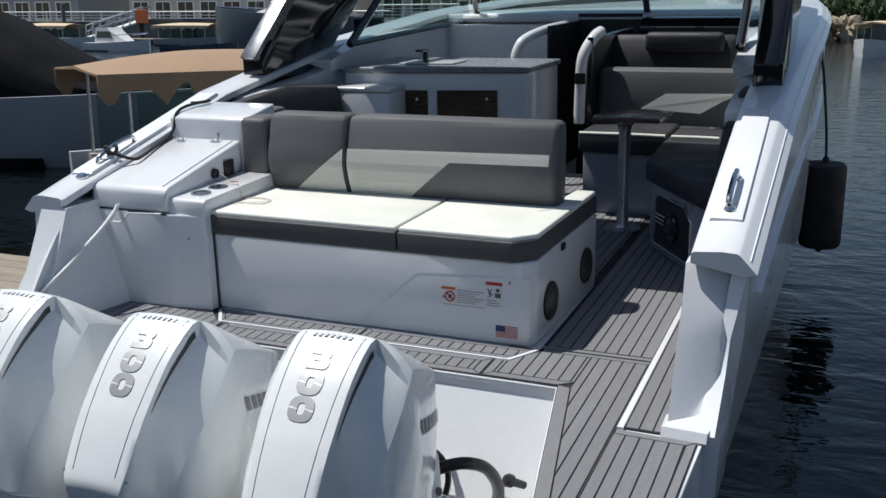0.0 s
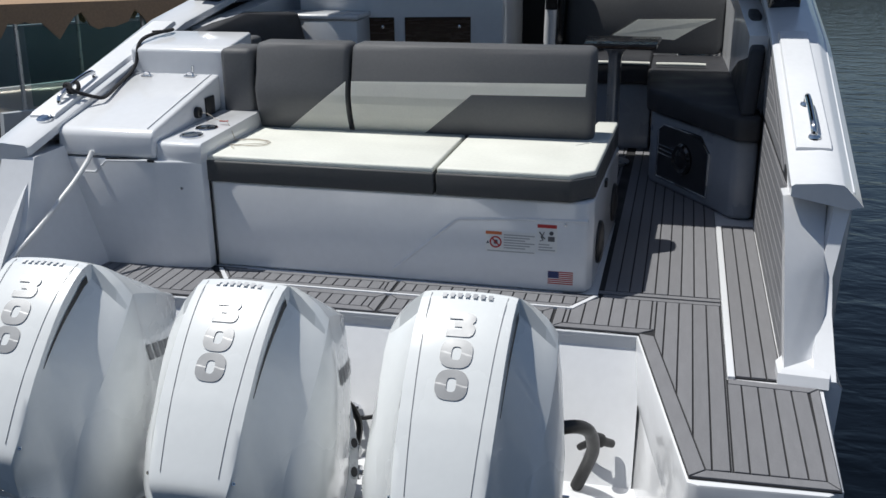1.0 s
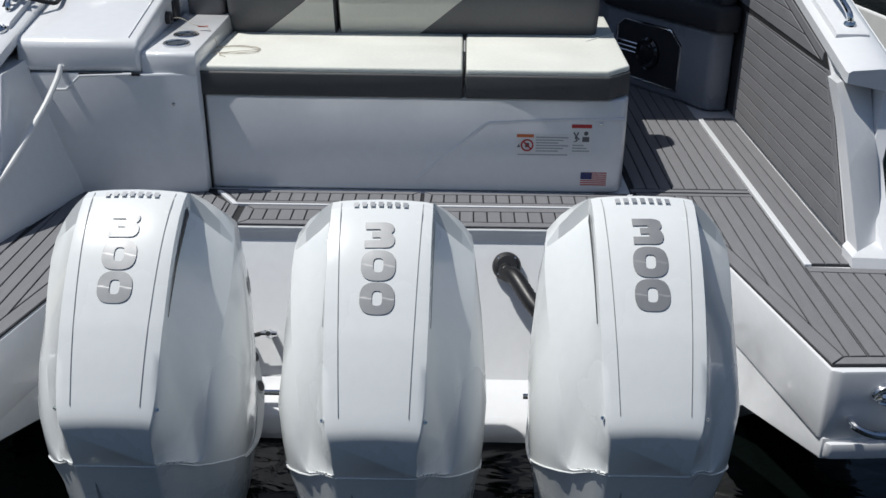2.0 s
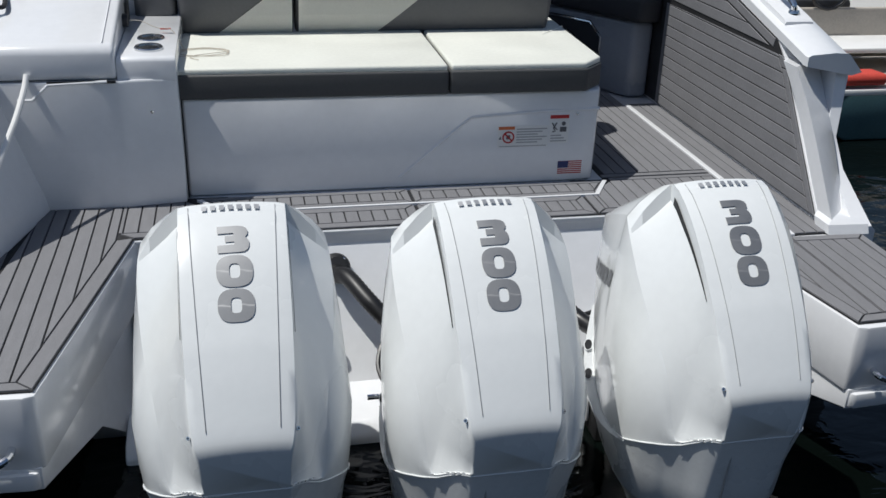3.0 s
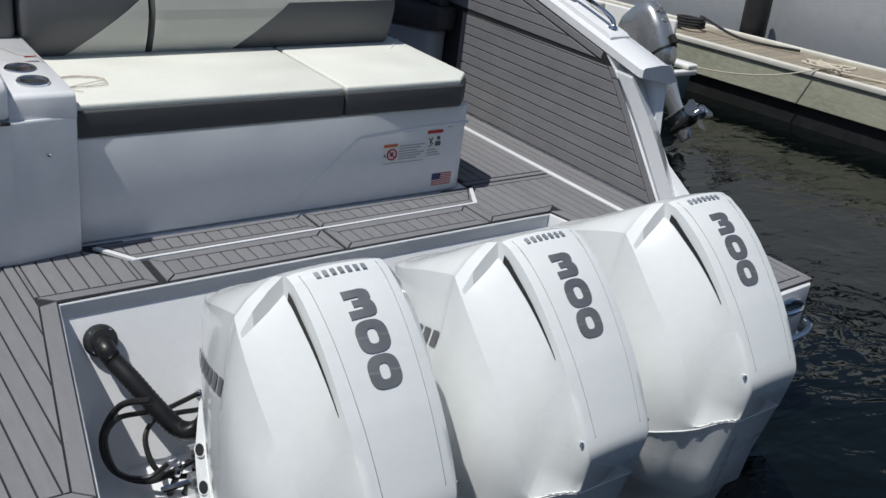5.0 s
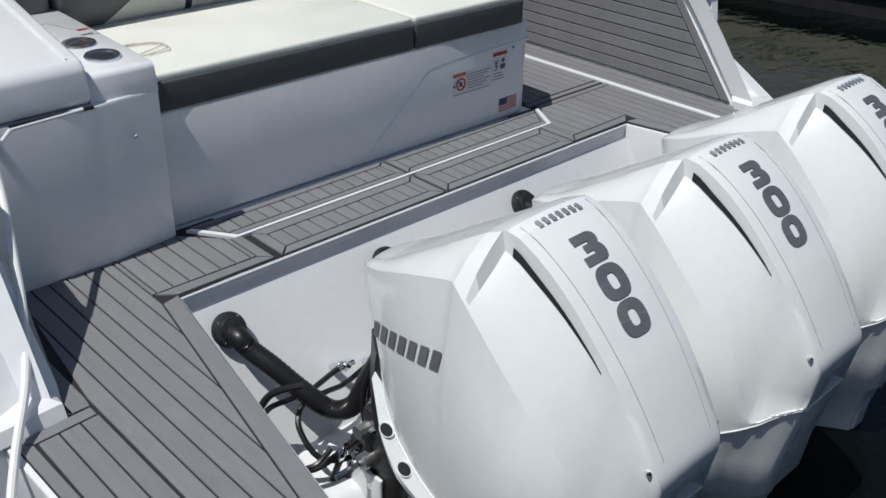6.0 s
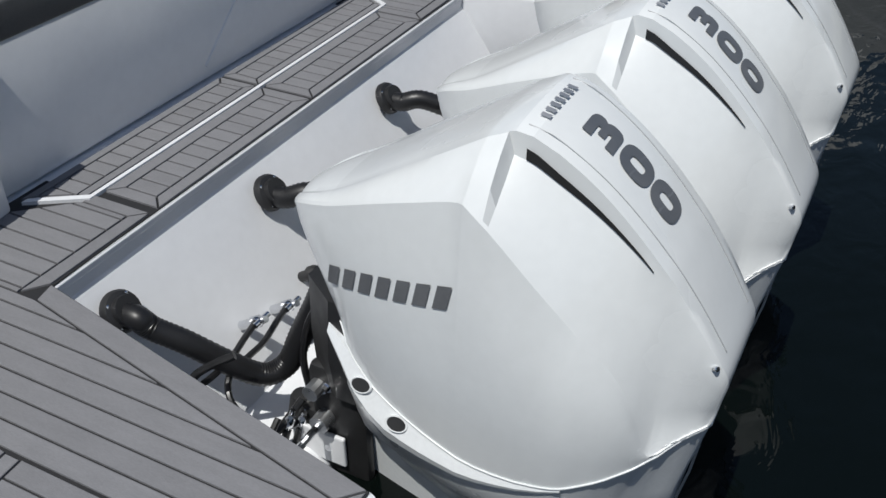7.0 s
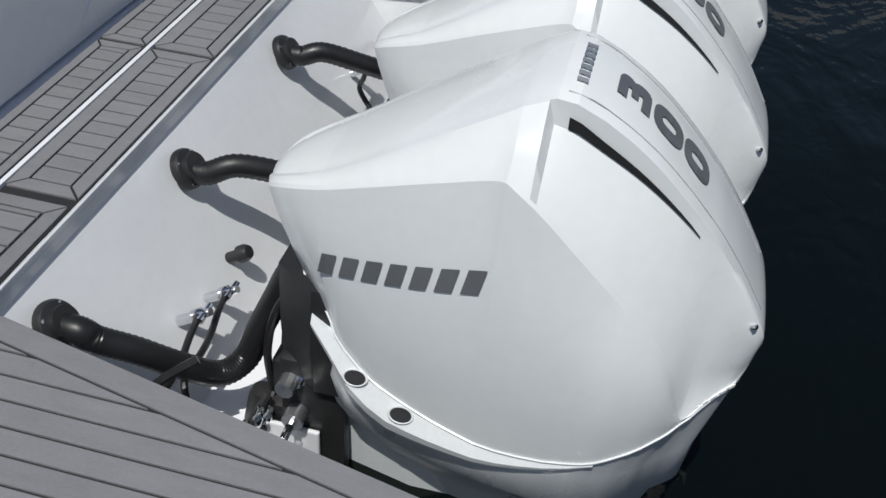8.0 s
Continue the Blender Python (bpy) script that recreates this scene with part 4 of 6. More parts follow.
rope = thing("mooring_rope", "black braided mooring rope tied to the cleat", "rope")
ROPE = mat("black_braided_rope", (0.022, 0.022, 0.025), 0.8, var=0.3, scale=60, bump=0.6, bscale=200)
part("line", tube([(-1.635, 0.49, z(0.49) + 0.0), (-1.60, 0.51, z(0.51) + 0.05), (-1.56, 0.54, z(0.54) + 0.02), (-1.50, 0.58, 0.72), (-1.47, 0.62, 0.715), (-1.50, 0.80, 0.745), (-1.515, 0.93, 0.775), (-1.508, 0.99, 0.82), (-1.505, 1.02, 0.90), (-1.50, 1.10, 0.935), (-1.46, 1.22, 0.95), (-1.43, 1.25, 0.955), (-1.44, 1.20, 0.952), (-1.50, 1.16, 0.95)], 0.009, 8, 5), ROPE, rope, smooth=True)
part("knot", tube([(-1.60 + 0.026 * math.cos(a), 0.51 + 0.010 * a, z(0.51) + 0.045 + 0.024 * math.sin(a)) for a in (0, 1.2, 2.4, 3.6, 4.8, 6.0, 7.2, 8.4)], 0.010, 8, 3), ROPE, rope, smooth=True)

# ---------------------------------------------------------------- marks on the bench
def face_y(x):
    return 0.385 - 0.0088 * (x + 0.84) - 0.0015


def sticker(x0, x1, z0, z1, material, name, parent, lift=0.0):
    bm = extrude([(x0, face_y(x0) - lift, z0), (x1, face_y(x1) - lift, z0), (x1, face_y(x1) - lift, z1), (x0, face_y(x0) - lift, z1)], (0, 0.0012, 0))
    return part(name, bm, material, parent)


note = thing("warning_label", "white safety label with orange and red headings and pictograms", "label")
sticker(0.417, 0.634, 0.160, 0.252, PAPER, "sheet", note)
sticker(0.637, 0.722, 0.172, 0.296, PAPER, "sheet", note)
sticker(0.419, 0.488, 0.238, 0.251, ORANGE, "heading", note, 0.001)
sticker(0.639, 0.720, 0.280, 0.295, RED, "heading", note, 0.001)
for i in range(6):
    sticker(0.497, 0.628 - 0.02 * (i % 3), 0.236 - 0.0115 * i, 0.241 - 0.0115 * i, INK_SOFT, "text_bar", note, 0.001)
sticker(0.425, 0.628, 0.163, 0.167, INK_SOFT, "text_bar", note, 0.001)
for i in range(3):
    sticker(0.645, 0.715 - 0.012 * i, 0.180 + 0.012 * i, 0.185 + 0.012 * i, INK_SOFT, "text_bar", note, 0.001)
cx, cz = 0.462, 0.205
part("prohibition_ring", loft([[(cx + r * math.cos(a), face_y(cx) - h, cz + r * math.sin(a)) for r, h in ((0.020, 0.001), (0.026, 0.001), (0.026, 0.003), (0.020, 0.003))] for a in [2 * math.pi * k / 20 for k in range(21)]], caps=False), RED, note)
part("prohibition_bar", tube([(cx - 0.014, face_y(cx) - 0.002, cz + 0.014), (cx + 0.014, face_y(cx) - 0.002, cz - 0.014)], 0.003, 4, 1), RED, note)
sticker(0.454, 0.470, 0.196, 0.214, INK, "pictogram", note, 0.0012)
bm = extrude([(0.421, face_y(0.42) - 0.001, 0.196), (0.434, face_y(0.42) - 0.001, 0.196), (0.4275, face_y(0.42) - 0.001, 0.210)], (0, 0.001, 0))
part("hazard_triangle", bm, INK, note)
for pts in (((0.648, 0.262), (0.662, 0.240), (0.672, 0.232)), ((0.655, 0.240), (0.664, 0.226), (0.650, 0.222)), ((0.668, 0.262), (0.660, 0.246), (0.655, 0.240))):
    part("pictogram", tube([(x, face_y(x) - 0.001, zz) for x, zz in pts], 0.0025, 4, 1), INK, note)
part("pictogram", lathe([(0.0, 0.002), (0.009, 0.002), (0.009, 0.0)], pose(0.698, face_y(0.7) - 0.001, 0.258, 90, 0, 0), 12), INK, note)
sticker(0.684, 0.712, 0.222, 0.243, INK, "pictogram", note, 0.0012)

flag = thing("flag_sticker", "small striped red, white and blue flag sticker", "sticker")
sticker(0.686, 0.794, 0.034, 0.091, PAPER, "sheet", flag)
for i in range(7):
    zz = 0.0345 + 0.00868 * i
    sticker(0.687, 0.793, zz, zz + 0.0044, RED, "stripe", flag, 0.001)
sticker(0.687, 0.733, 0.061, 0.0905, BLUE, "canton", flag, 0.0018)

part("moulded_ridge", tube([(0.005, face_y(0) + 0.004, 0.045), (0.285, face_y(0.29) + 0.004, 0.285), (0.305, face_y(0.3) + 0.004, 0.296), (0.60, face_y(0.6) + 0.004, 0.313), (0.85, face_y(0.85) + 0.004, 0.318)], 0.0075, 8, 1), GEL, bench, smooth=True)
part("vent_pin", lathe([(0.0, 0.008), (0.006, 0.006), (0.008, 0.0), (0.008, -0.01)], pose(0.755, face_y(0.755), 0.300, 90, 0, 0), 10), CHROME, bench)
part("seat_latch", box(0.868, 0.892, 0.77, 0.82, 0.355, 0.388, 0.004), BLACK, bench)
part("base_gap", box(-0.8435, -0.838, 0.375, 0.384, 0.0, 0.40), CAULK, bench)

# ---------------------------------------------------------------- engine well plumbing
def flange_hose(x, pts, label):
    t = thing("rigging_hose", label, "hose", "engine rigging hoses")
    y, zz = -0.078, -0.125
    m = pose(x, y, zz, 58, 0, 0)
    f = part("flange", lathe([(0.0, 0.03), (0.036, 0.03), (0.038, 0.014), (0.050, 0.010), (0.055, 0.0), (0.055, -0.012)], m, 24), BLACK, t, smooth=True)
    for k in range(4):
        a = math.pi / 4 + k * math.pi / 2
        part("screw", lathe([(0.0, 0.013), (0.005, 0.012), (0.006, 0.008)], m @ pose(0.044 * math.cos(a), 0.044 * math.sin(a), 0), 8), CHROME, f)
    path = smooth_path([(x, y + 0.01, zz - 0.005), (x, y - 0.05, zz - 0.005)] + pts, 14)
    part("tube", tube(path, 0.030, 14, 1, ribs=0.08), RUBBER, t, "ribbed black conduit", smooth=True, angle=60)


flange_hose(-0.918, [(-0.905, -0.150, -0.160), (-0.868, -0.212, -0.208), (-0.815, -0.285, -0.285), (-0.762, -0.350, -0.345), (-0.715, -0.398, -0.325), (-0.690, -0.430, -0.240), (-0.672, -0.468, -0.150), (-0.662, -0.510, -0.060), (-0.66, -0.58, 0.0)], "thick black ribbed rigging hose with a round flange")
flange_hose(-0.306, [(-0.275, -0.20, -0.11), (-0.215, -0.31, -0.15), (-0.14, -0.40, -0.21), (-0.07, -0.52, -0.24)], "thick black ribbed rigging hose with a round flange")
flange_hose(0.372, [(0.40, -0.19, -0.12), (0.46, -0.30, -0.17), (0.54, -0.40, -0.23), (0.60, -0.52, -0.24)], "thick black ribbed rigging hose with a round flange")

fuel = thing("fuel_line", "thin black fuel lines with stainless fittings on the transom", "hose")
for k, (x, y, zz) in enumerate(((-0.632, -0.262, -0.325), (-0.510, -0.275, -0.352), (0.012, -0.262, -0.325), (0.134, -0.275, -0.352), (0.682, -0.262, -0.325))):
    fit_m = pose(x, y + 0.05, zz, 58, 0, 0)
    part("fitting", join(lathe([(0.0, 0.075), (0.010, 0.075), (0.012, 0.05), (0.018, 0.045), (0.018, 0.02), (0.014, 0.018), (0.014, -0.03)], fit_m, 8), lathe([(0.0, 0.03), (0.010, 0.03), (0.010, -0.03), (0.0, -0.03)], fit_m @ pose(0, 0, 0.055, 0, 90, 0), 8)), CHROME, fuel, "stainless elbow fitting", smooth=True, angle=50)
    run = [(x - 0.012, y + 0.012, zz + 0.03), (x - 0.07, y + 0.01, zz + 0.015), (x - 0.15, y - 0.005, zz + 0.01), (x - 0.23, y - 0.02, zz + 0.03), (x - 0.31, y - 0.02, zz + 0.03), (x - 0.36, y - 0.06, zz - 0.01), (x - 0.35, y - 0.14, zz - 0.08), (x - 0.27, y - 0.18, zz - 0.10), (x - 0.21, y - 0.19, zz - 0.06)]
    if k > 1:       # the other motors' lines end short, under the motor
        run = run[:3] + [(x - 0.20, y - 0.10, zz - 0.06), (x - 0.18, y - 0.22, zz - 0.10)]
    part("line", tube(run, 0.009, 8, 5), RUBBER, fuel, smooth=True)
for dx, r in ((0.0, 0.0),):
    part("line", tube([(-0.86, -0.36, -0.20), (-0.93 + dx, -0.28, -0.25), (-0.985 + dx, -0.27, -0.36), (-0.97 + dx, -0.33, -0.45 - r), (-0.88, -0.42, -0.46 - r), (-0.76, -0.47, -0.38)], 0.011, 8, 6), RUBBER, fuel, "looped black fuel line", smooth=True)
loop = thing("wash_hose", "short black looped wash hose in the engine well", "hose")
part("tube", tube([(0.78, -0.60, -0.14), (0.88, -0.565, -0.11), (0.945, -0.48, -0.16), (0.962, -0.39, -0.28), (0.935, -0.33, -0.40), (0.90, -0.31, -0.50)], 0.024, 12, 6), RUBBER, loop, smooth=True)
cap = thing("flushing_plug", "black capped flushing plug in the engine well", "hose plug")
part("cap", lathe([(0.0, 0.045), (0.018, 0.042), (0.024, 0.03), (0.024, 0.01), (0.016, 0.005), (0.015, -0.06)], pose(-0.352, -0.215, -0.345, 58, 0, 0), 16), BLACK, cap, smooth=True)
plug = thing("flushing_plug", "black capped flushing plug in the engine well", "hose plug")
part("cap", lathe([(0.0, 0.045), (0.020, 0.042), (0.027, 0.03), (0.027, 0.01), (0.018, 0.005), (0.016, -0.06)], pose(0.985, -0.27, -0.32, 60, 0, -40), 16), BLACK, plug, smooth=True)
part("stem", tube([(0.965, -0.26, -0.335), (0.93, -0.25, -0.35), (0.90, -0.23, -0.38)], 0.014, 8, 4), BLACK, plug, smooth=True)
for px in (-0.657, -0.012, 0.658):
    st = thing("steering_link", "bare metal and black steering gear before an outboard", "steering gear", "steering gear")
    part("cylinder", tube([(px - 0.15, -0.545, -0.40), (px + 0.15, -0.545, -0.40)], 0.026, 12, 1), DULLMETAL, st, smooth=True)
    part("rod", tube([(px - 0.24, -0.545, -0.40), (px + 0.24, -0.545, -0.40)], 0.010, 8, 1), CHROME, st, smooth=True)
    part("motor_block", box(px - 0.10, px + 0.08, -0.57, -0.44, -0.49, -0.415, 0.02, 2), BLACK, st, smooth=True)
    part("relay_can", lathe([(0.0, 0.12), (0.026, 0.117), (0.031, 0.105), (0.031, 0.0)], pose(px - 0.065, -0.415, -0.525, 12, 0, 0), 16), BLACK, st, smooth=True)
    for dx, dy, h in ((-0.172, -0.432, 0.155), (-0.128, -0.448, 0.115), (-0.105, -0.50, 0.09)):
        m_ = pose(px + dx, dy, -0.53, 14, 10, 0)
        part("hose_stub", lathe([(0.011, 0.0), (0.011, h * 0.55), (0.0, h * 0.56)], m_, 10), RUBBER, st, smooth=True)
        part("hose_fitting", join(lathe([(0.0, h), (0.007, h), (0.009, h * 0.86), (0.013, h * 0.82), (0.013, h * 0.66), (0.009, h * 0.62), (0.009, h * 0.5)], m_, 8), lathe([(0.0, 0.016), (0.007, 0.016), (0.007, -0.016), (0.0, -0.016)], m_ @ pose(0, 0, h * 0.92, 0, 90, 20), 8)), CHROME, st, "stainless hose fitting", smooth=True, angle=50)
    # added white plate, set low to pass for the well's sunlit floor
    part("lit_floor_plate", box(px - 0.125, px - 0.112, -0.60, -0.44, -0.55, -0.45, 0.005), GEL, st, "white plate added to stand in for the lit well floor")

# ---------------------------------------------------------------- fittings on the platform's stern faces
for sx in (1, -1):
    X = lambda x: x if sx > 0 else mirror(x)
    cl = thing("stern_cleat", "oval polished stainless recessed stern cleat", "cleat", "stern cleats")
    part("dish", lathe([(0.0, -0.012), (0.07, -0.010), (0.095, 0.002), (0.102, 0.008), (0.108, 0.002), (0.108, -0.02)], pose(X(1.50), -0.986, -0.082, 90, 0, sx * 2) @ Matrix.Diagonal((1, 0.42, 1, 1)), 28), CHROME, cl, smooth=True)
    part("horn", tube([(X(1.42), -1.000, -0.082), (X(1.46), -1.013, -0.077), (X(1.54), -1.012, -0.077), (X(1.58), -0.998, -0.082)], 0.011, 10, 5), CHROME, cl, smooth=True)
    gr = thing("boarding_rail", "curved polished stainless boarding rail", "handrail", "boarding rails")
    part("bar", tube([(X(1.345), -0.99, -0.165), (X(1.355), -1.03, -0.172), (X(1.42), -1.045, -0.185), (X(1.58), -1.035, -0.185), (X(1.645), -1.015, -0.172), (X(1.65), -0.98, -0.165)], 0.012, 10, 6), CHROME, gr, smooth=True)


# ---------------------------------------------------------------- forward cockpit
def cushion(poly, z0, z1, material, parent, label="", name="cushion", bev=0.025):
    return part(name, slab(poly, z0, z1, bev, 3), material, parent, label, smooth=True, angle=40)


# starboard lounge, angled toward the passage
lounge = thing("corner_lounge", "white moulded corner lounge with charcoal and cream vinyl cushions", "seat")
SEAT = [(1.0, 2.20), (1.46, 1.47), (1.585, 1.47), (1.585, 3.55), (0.95, 3.55)]
# both lounge bases carry the roof's shade in their colour
part("base", slab([(1.03, 2.23), (1.47, 1.55), (1.585, 1.55), (1.585, 3.55), (1.0, 3.55)], 0.0, 0.42, 0.03, 3), SHADED_BASE, lounge, smooth=True, angle=30)
cushion(SEAT, 0.425, 0.555, DARK_VINYL, lounge, "charcoal seat cushion")
part("base", box(0.40, 1.0, 3.02, 3.55, 0.0, 0.44, 0.02), SHADED_BASE, lounge, smooth=True)
c = cushion([(0.38, 2.95), (0.985, 2.95), (0.985, 3.55), (0.38, 3.55)], 0.445, 0.585, DARK_VINYL, lounge, "charcoal seat cushion")
# pale tubes paint the sun's strip along the cushions' front edges
part("lit_edge_strip", tube([(0.39, 2.962, 0.578), (0.70, 2.962, 0.580), (0.98, 2.962, 0.578)], 0.012, 8, 2), LIGHT_VINYL, c, "pale strip drawn for the sunlit cushion edge", smooth=True)
part("lit_edge_strip", tube([(1.02, 2.97, 0.575), (1.20, 2.97, 0.577), (1.33, 2.97, 0.575)], 0.012, 8, 2), LIGHT_VINYL, lounge, "pale strip drawn for the sunlit cushion edge", smooth=True)
rows = []
for x, k in ((0.36, 0.03), (0.375, 0.01), (0.41, 0), (1.40, 0), (1.435, 0.01), (1.45, 0.03)):
    rows.append([(x, y + (k if y < 3.7 else -k), zz + (k if zz < 0.8 else -k)) for y, zz in ((3.58, 0.56), (3.56, 0.62), (3.585, 0.90), (3.60, 0.945), (3.64, 0.965), (3.74, 0.965), (3.78, 0.93), (3.76, 0.56))])
bk = part("backrest", loft(rows), GREY_VINYL, lounge, "grey backrest with a cream inlay", smooth=True, angle=40)
bm = extrude([(0.69, 3.560, 0.68), (1.12, 3.560, 0.655), (1.27, 3.568, 0.745), (1.39, 3.571, 0.80), (0.865, 3.571, 0.79)], (0, 0.012, 0))
part("inlay", bm, LIGHT_VINYL, bk, "cream vinyl inlay")
bm = extrude([(1.475, 1.50, 0.55), (1.505, 1.62, 0.86), (1.515, 2.2, 0.98), (1.51, 3.5, 1.0), (1.47, 3.5, 0.55)], (0.075, 0, 0), 0.02, 3)
part("side_rest", bm, DARK_VINYL, lounge, "charcoal side backrest", smooth=True)
# framed panel with a loudspeaker on the angled base
ux, uy = (1.47 - 1.03) / 0.81, (1.55 - 2.23) / 0.81
face = lambda s, zz, h: (1.03 + ux * s + uy * h, 2.23 + uy * s - ux * h, zz)
frame_pts = [face(0.10, 0.06, 0.006), (face(0.10, 0.33, 0.006)), face(0.16, 0.37, 0.006), face(0.52, 0.37, 0.006), face(0.60, 0.30, 0.006), face(0.60, 0.06, 0.006), face(0.10, 0.06, 0.006)]
part("panel", extrude([face(s, zz, 0.0) for s, zz in ((0.10, 0.06), (0.10, 0.33), (0.16, 0.37), (0.52, 0.37), (0.60, 0.30), (0.60, 0.06))], Vector(face(0, 0, 0.006)) - Vector(face(0, 0, 0))), DARK_VINYL, lounge)
part("panel_frame", tube(frame_pts, 0.009, 8, 1), CHROME, lounge, "polished frame round the speaker panel", smooth=True)
ang = math.degrees(math.atan2(uy, ux))
part("loudspeaker", lathe([(0.0, 0.028), (0.03, 0.03), (0.055, 0.02), (0.075, 0.026), (0.088, 0.014), (0.088, -0.01)], pose(*face(0.36, 0.215, 0.006), 90, 0, ang), 24), GLOSSBLACK, lounge, "round gloss black loudspeaker", smooth=True)
for zz in (0.20, 0.225, 0.25):
    part("trim_bar", tube([face(0.11, zz, 0.012), face(0.28, zz, 0.012)], 0.005, 6, 1), CHROME, lounge, smooth=True)

table = thing("cockpit_table", "dark walnut cockpit table on a single grey pedestal", "table")
part("tabletop", slab([(0.60, 2.45), (1.03, 2.45), (1.05, 2.85), (0.58, 2.85)], 0.735, 0.765, 0.01, 3), WALNUT, table, smooth=True)
part("pedestal", lathe([(0.12, 0.0), (0.12, 0.012), (0.055, 0.02), (0.04, 0.05), (0.04, 0.66), (0.055, 0.70), (0.11, 0.735)], pose(0.78, 2.62, 0.003), 18), DULLMETAL, table, smooth=True)

# wet bar on the port side
bar = thing("wet_bar", "white moulded wet bar with walnut cabinet doors and a sink", "cabinet")
part("body", slab([(-0.86, 2.72), (0.03, 2.90), (0.05, 3.60), (-1.30, 3.60), (-1.30, 2.72)], 0.0, 0.99, 0.015), GEL, bar, smooth=True)
part("body", slab([(-1.36, 2.46), (-0.82, 2.46), (-0.82, 2.80), (-1.36, 2.80)], 0.0, 0.88, 0.015), GEL, bar, smooth=True)
part("worktop", slab([(-0.90, 2.69), (0.05, 2.87), (0.07, 3.62), (-1.30, 3.62), (-1.30, 2.69)], 0.99, 1.03, 0.012, 3), mat("grey_solid_surface", (0.24, 0.25, 0.27), 0.3, var=0.12, scale=20), bar, "grey solid-surface worktop", smooth=True)
part("worktop", slab([(-1.40, 2.43), (-0.80, 2.43), (-0.80, 2.70), (-1.40, 2.70)], 0.885, 0.915, 0.010, 3), GEL, bar, smooth=True)
wx, wy = 0.89 / 0.908, 0.18 / 0.908
for s0, s1 in ((0.27, 0.70), (0.02, 0.20)):
    a = (-0.86 + wx * s0, 2.72 + wy * s0 - 0.012)
    b_ = (-0.86 + wx * s1, 2.72 + wy * s1 - 0.012)
    d = part("cabinet_door", slab([a, b_, (b_[0], b_[1] + 0.02), (a[0], a[1] + 0.02)], 0.45, 0.87, 0.004), WALNUT, bar, "dark walnut door")
    part("door_knob", lathe([(0.0, 0.018), (0.010, 0.016), (0.012, 0.0)], pose(b_[0] - 0.07, b_[1] - 0.014, 0.81, 90, 0, 10), 12), CHROME, d, smooth=True)
part("tap", join(lathe([(0.022, 0.0), (0.020, 0.10), (0.022, 0.11), (0.0, 0.11)], pose(-0.80, 3.05, 1.03), 12), box(-0.83, -0.77, 2.93, 3.06, 1.12, 1.14, 0.006)), GLOSSBLACK, bar, "black sink tap", smooth=True)
part("sink_cover", slab([(-0.95, 2.90), (-0.55, 2.97), (-0.55, 3.25), (-0.95, 3.20)], 1.032, 1.045, 0.005), GEL, bar)

# port coaming pad
pad_ = thing("coaming_cushion", "charcoal padded coaming cushion with grey piping", "cushion")
part("pad", extrude([(-1.51, 1.42, 0.72), (-1.50, 1.44, 0.90), (-1.50, 2.15, 0.955), (-1.28, 2.46, 0.93), (-1.20, 2.46, 0.60), (-1.42, 1.42, 0.60)], (0.10, -0.06, 0.0), 0.02, 3), DARK_VINYL, pad_, smooth=True)
part("pad", extrude([(-1.54, 1.30, 0.60), (-1.54, 1.30, 0.915), (-1.00, 1.30, 0.915), (-1.00, 1.30, 0.60)], (0, 0.12, 0), 0.025, 3), GREY_VINYL, pad_, smooth=True)

# helm seat behind the lounge
helm = thing("double_chair", "charcoal double helm chair with a bolster headrest", "chair")
part("pedestal", box(0.45, 1.15, 4.05, 4.55, 0.0, 0.62, 0.03), GEL, helm, smooth=True)
cushion([(0.26, 4.10), (1.28, 4.10), (1.28, 4.75), (0.26, 4.75)], 0.62, 0.76, DARK_VINYL, helm, "charcoal seat", "seat")
rows = []
for x, k in ((0.25, 0.03), (0.265, 0.01), (0.30, 0), (1.24, 0), (1.275, 0.01), (1.29, 0.03)):
    rows.append([(x, y + (k if y < 4.25 else -k), zz + (k if zz < 0.9 else -k)) for y, zz in ((4.15, 0.70), (4.12, 0.80), (4.14, 1.13), (4.18, 1.17), (4.30, 1.17), (4.34, 1.12), (4.34, 0.70))])
part("backrest", loft(rows), DARK_VINYL, helm, smooth=True, angle=40)
part("headrest", box(0.61, 1.20, 4.03, 4.16, 1.05, 1.20, 0.04, 4), DARK_VINYL, helm, "padded headrest", smooth=True)

# cabin bulkhead with the dark companionway, and the pale door frame
front = thing("cabin_front", "white cabin front with a dark companionway and moulded door frame", "bulkhead")
part("bulkhead", box(-1.35, -0.22, 4.85, 4.93, 0.0, 1.22), GEL, front)
# solid black boxes draw the unlit companionway as plain dark colour
part("opening_shade_box", box(-0.22, 0.36, 5.2, 5.25, -0.4, 1.30), BLACK, front)
part("opening_shade_box", box(-0.215, -0.20, 4.2, 5.22, 0.0, 1.24), BLACK, front)
fr = [(0.27, 3.40, 0.58), (0.275, 3.40, 0.80), (0.285, 3.40, 1.02), (0.31, 3.43, 1.12), (0.35, 3.50, 1.20), (0.37, 3.60, 1.23)]
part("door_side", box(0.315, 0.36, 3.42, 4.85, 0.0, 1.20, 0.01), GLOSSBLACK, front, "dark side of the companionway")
part("door_frame", tube(fr, 0.042, 12, 5), GEL, front, "white moulded door frame", smooth=True)
part("door_latch", box(0.245, 0.325, 3.345, 3.365, 0.87, 0.95, 0.006), GLOSSBLACK, front)
fr2 = [(-0.40, 3.9, 0.93), (-0.385, 3.92, 1.06), (-0.34, 4.0, 1.15), (-0.25, 4.3, 1.21), (-0.24, 4.86, 1.22)]
part("door_frame", tube(fr2, 0.038, 12, 5), GEL, front, smooth=True)
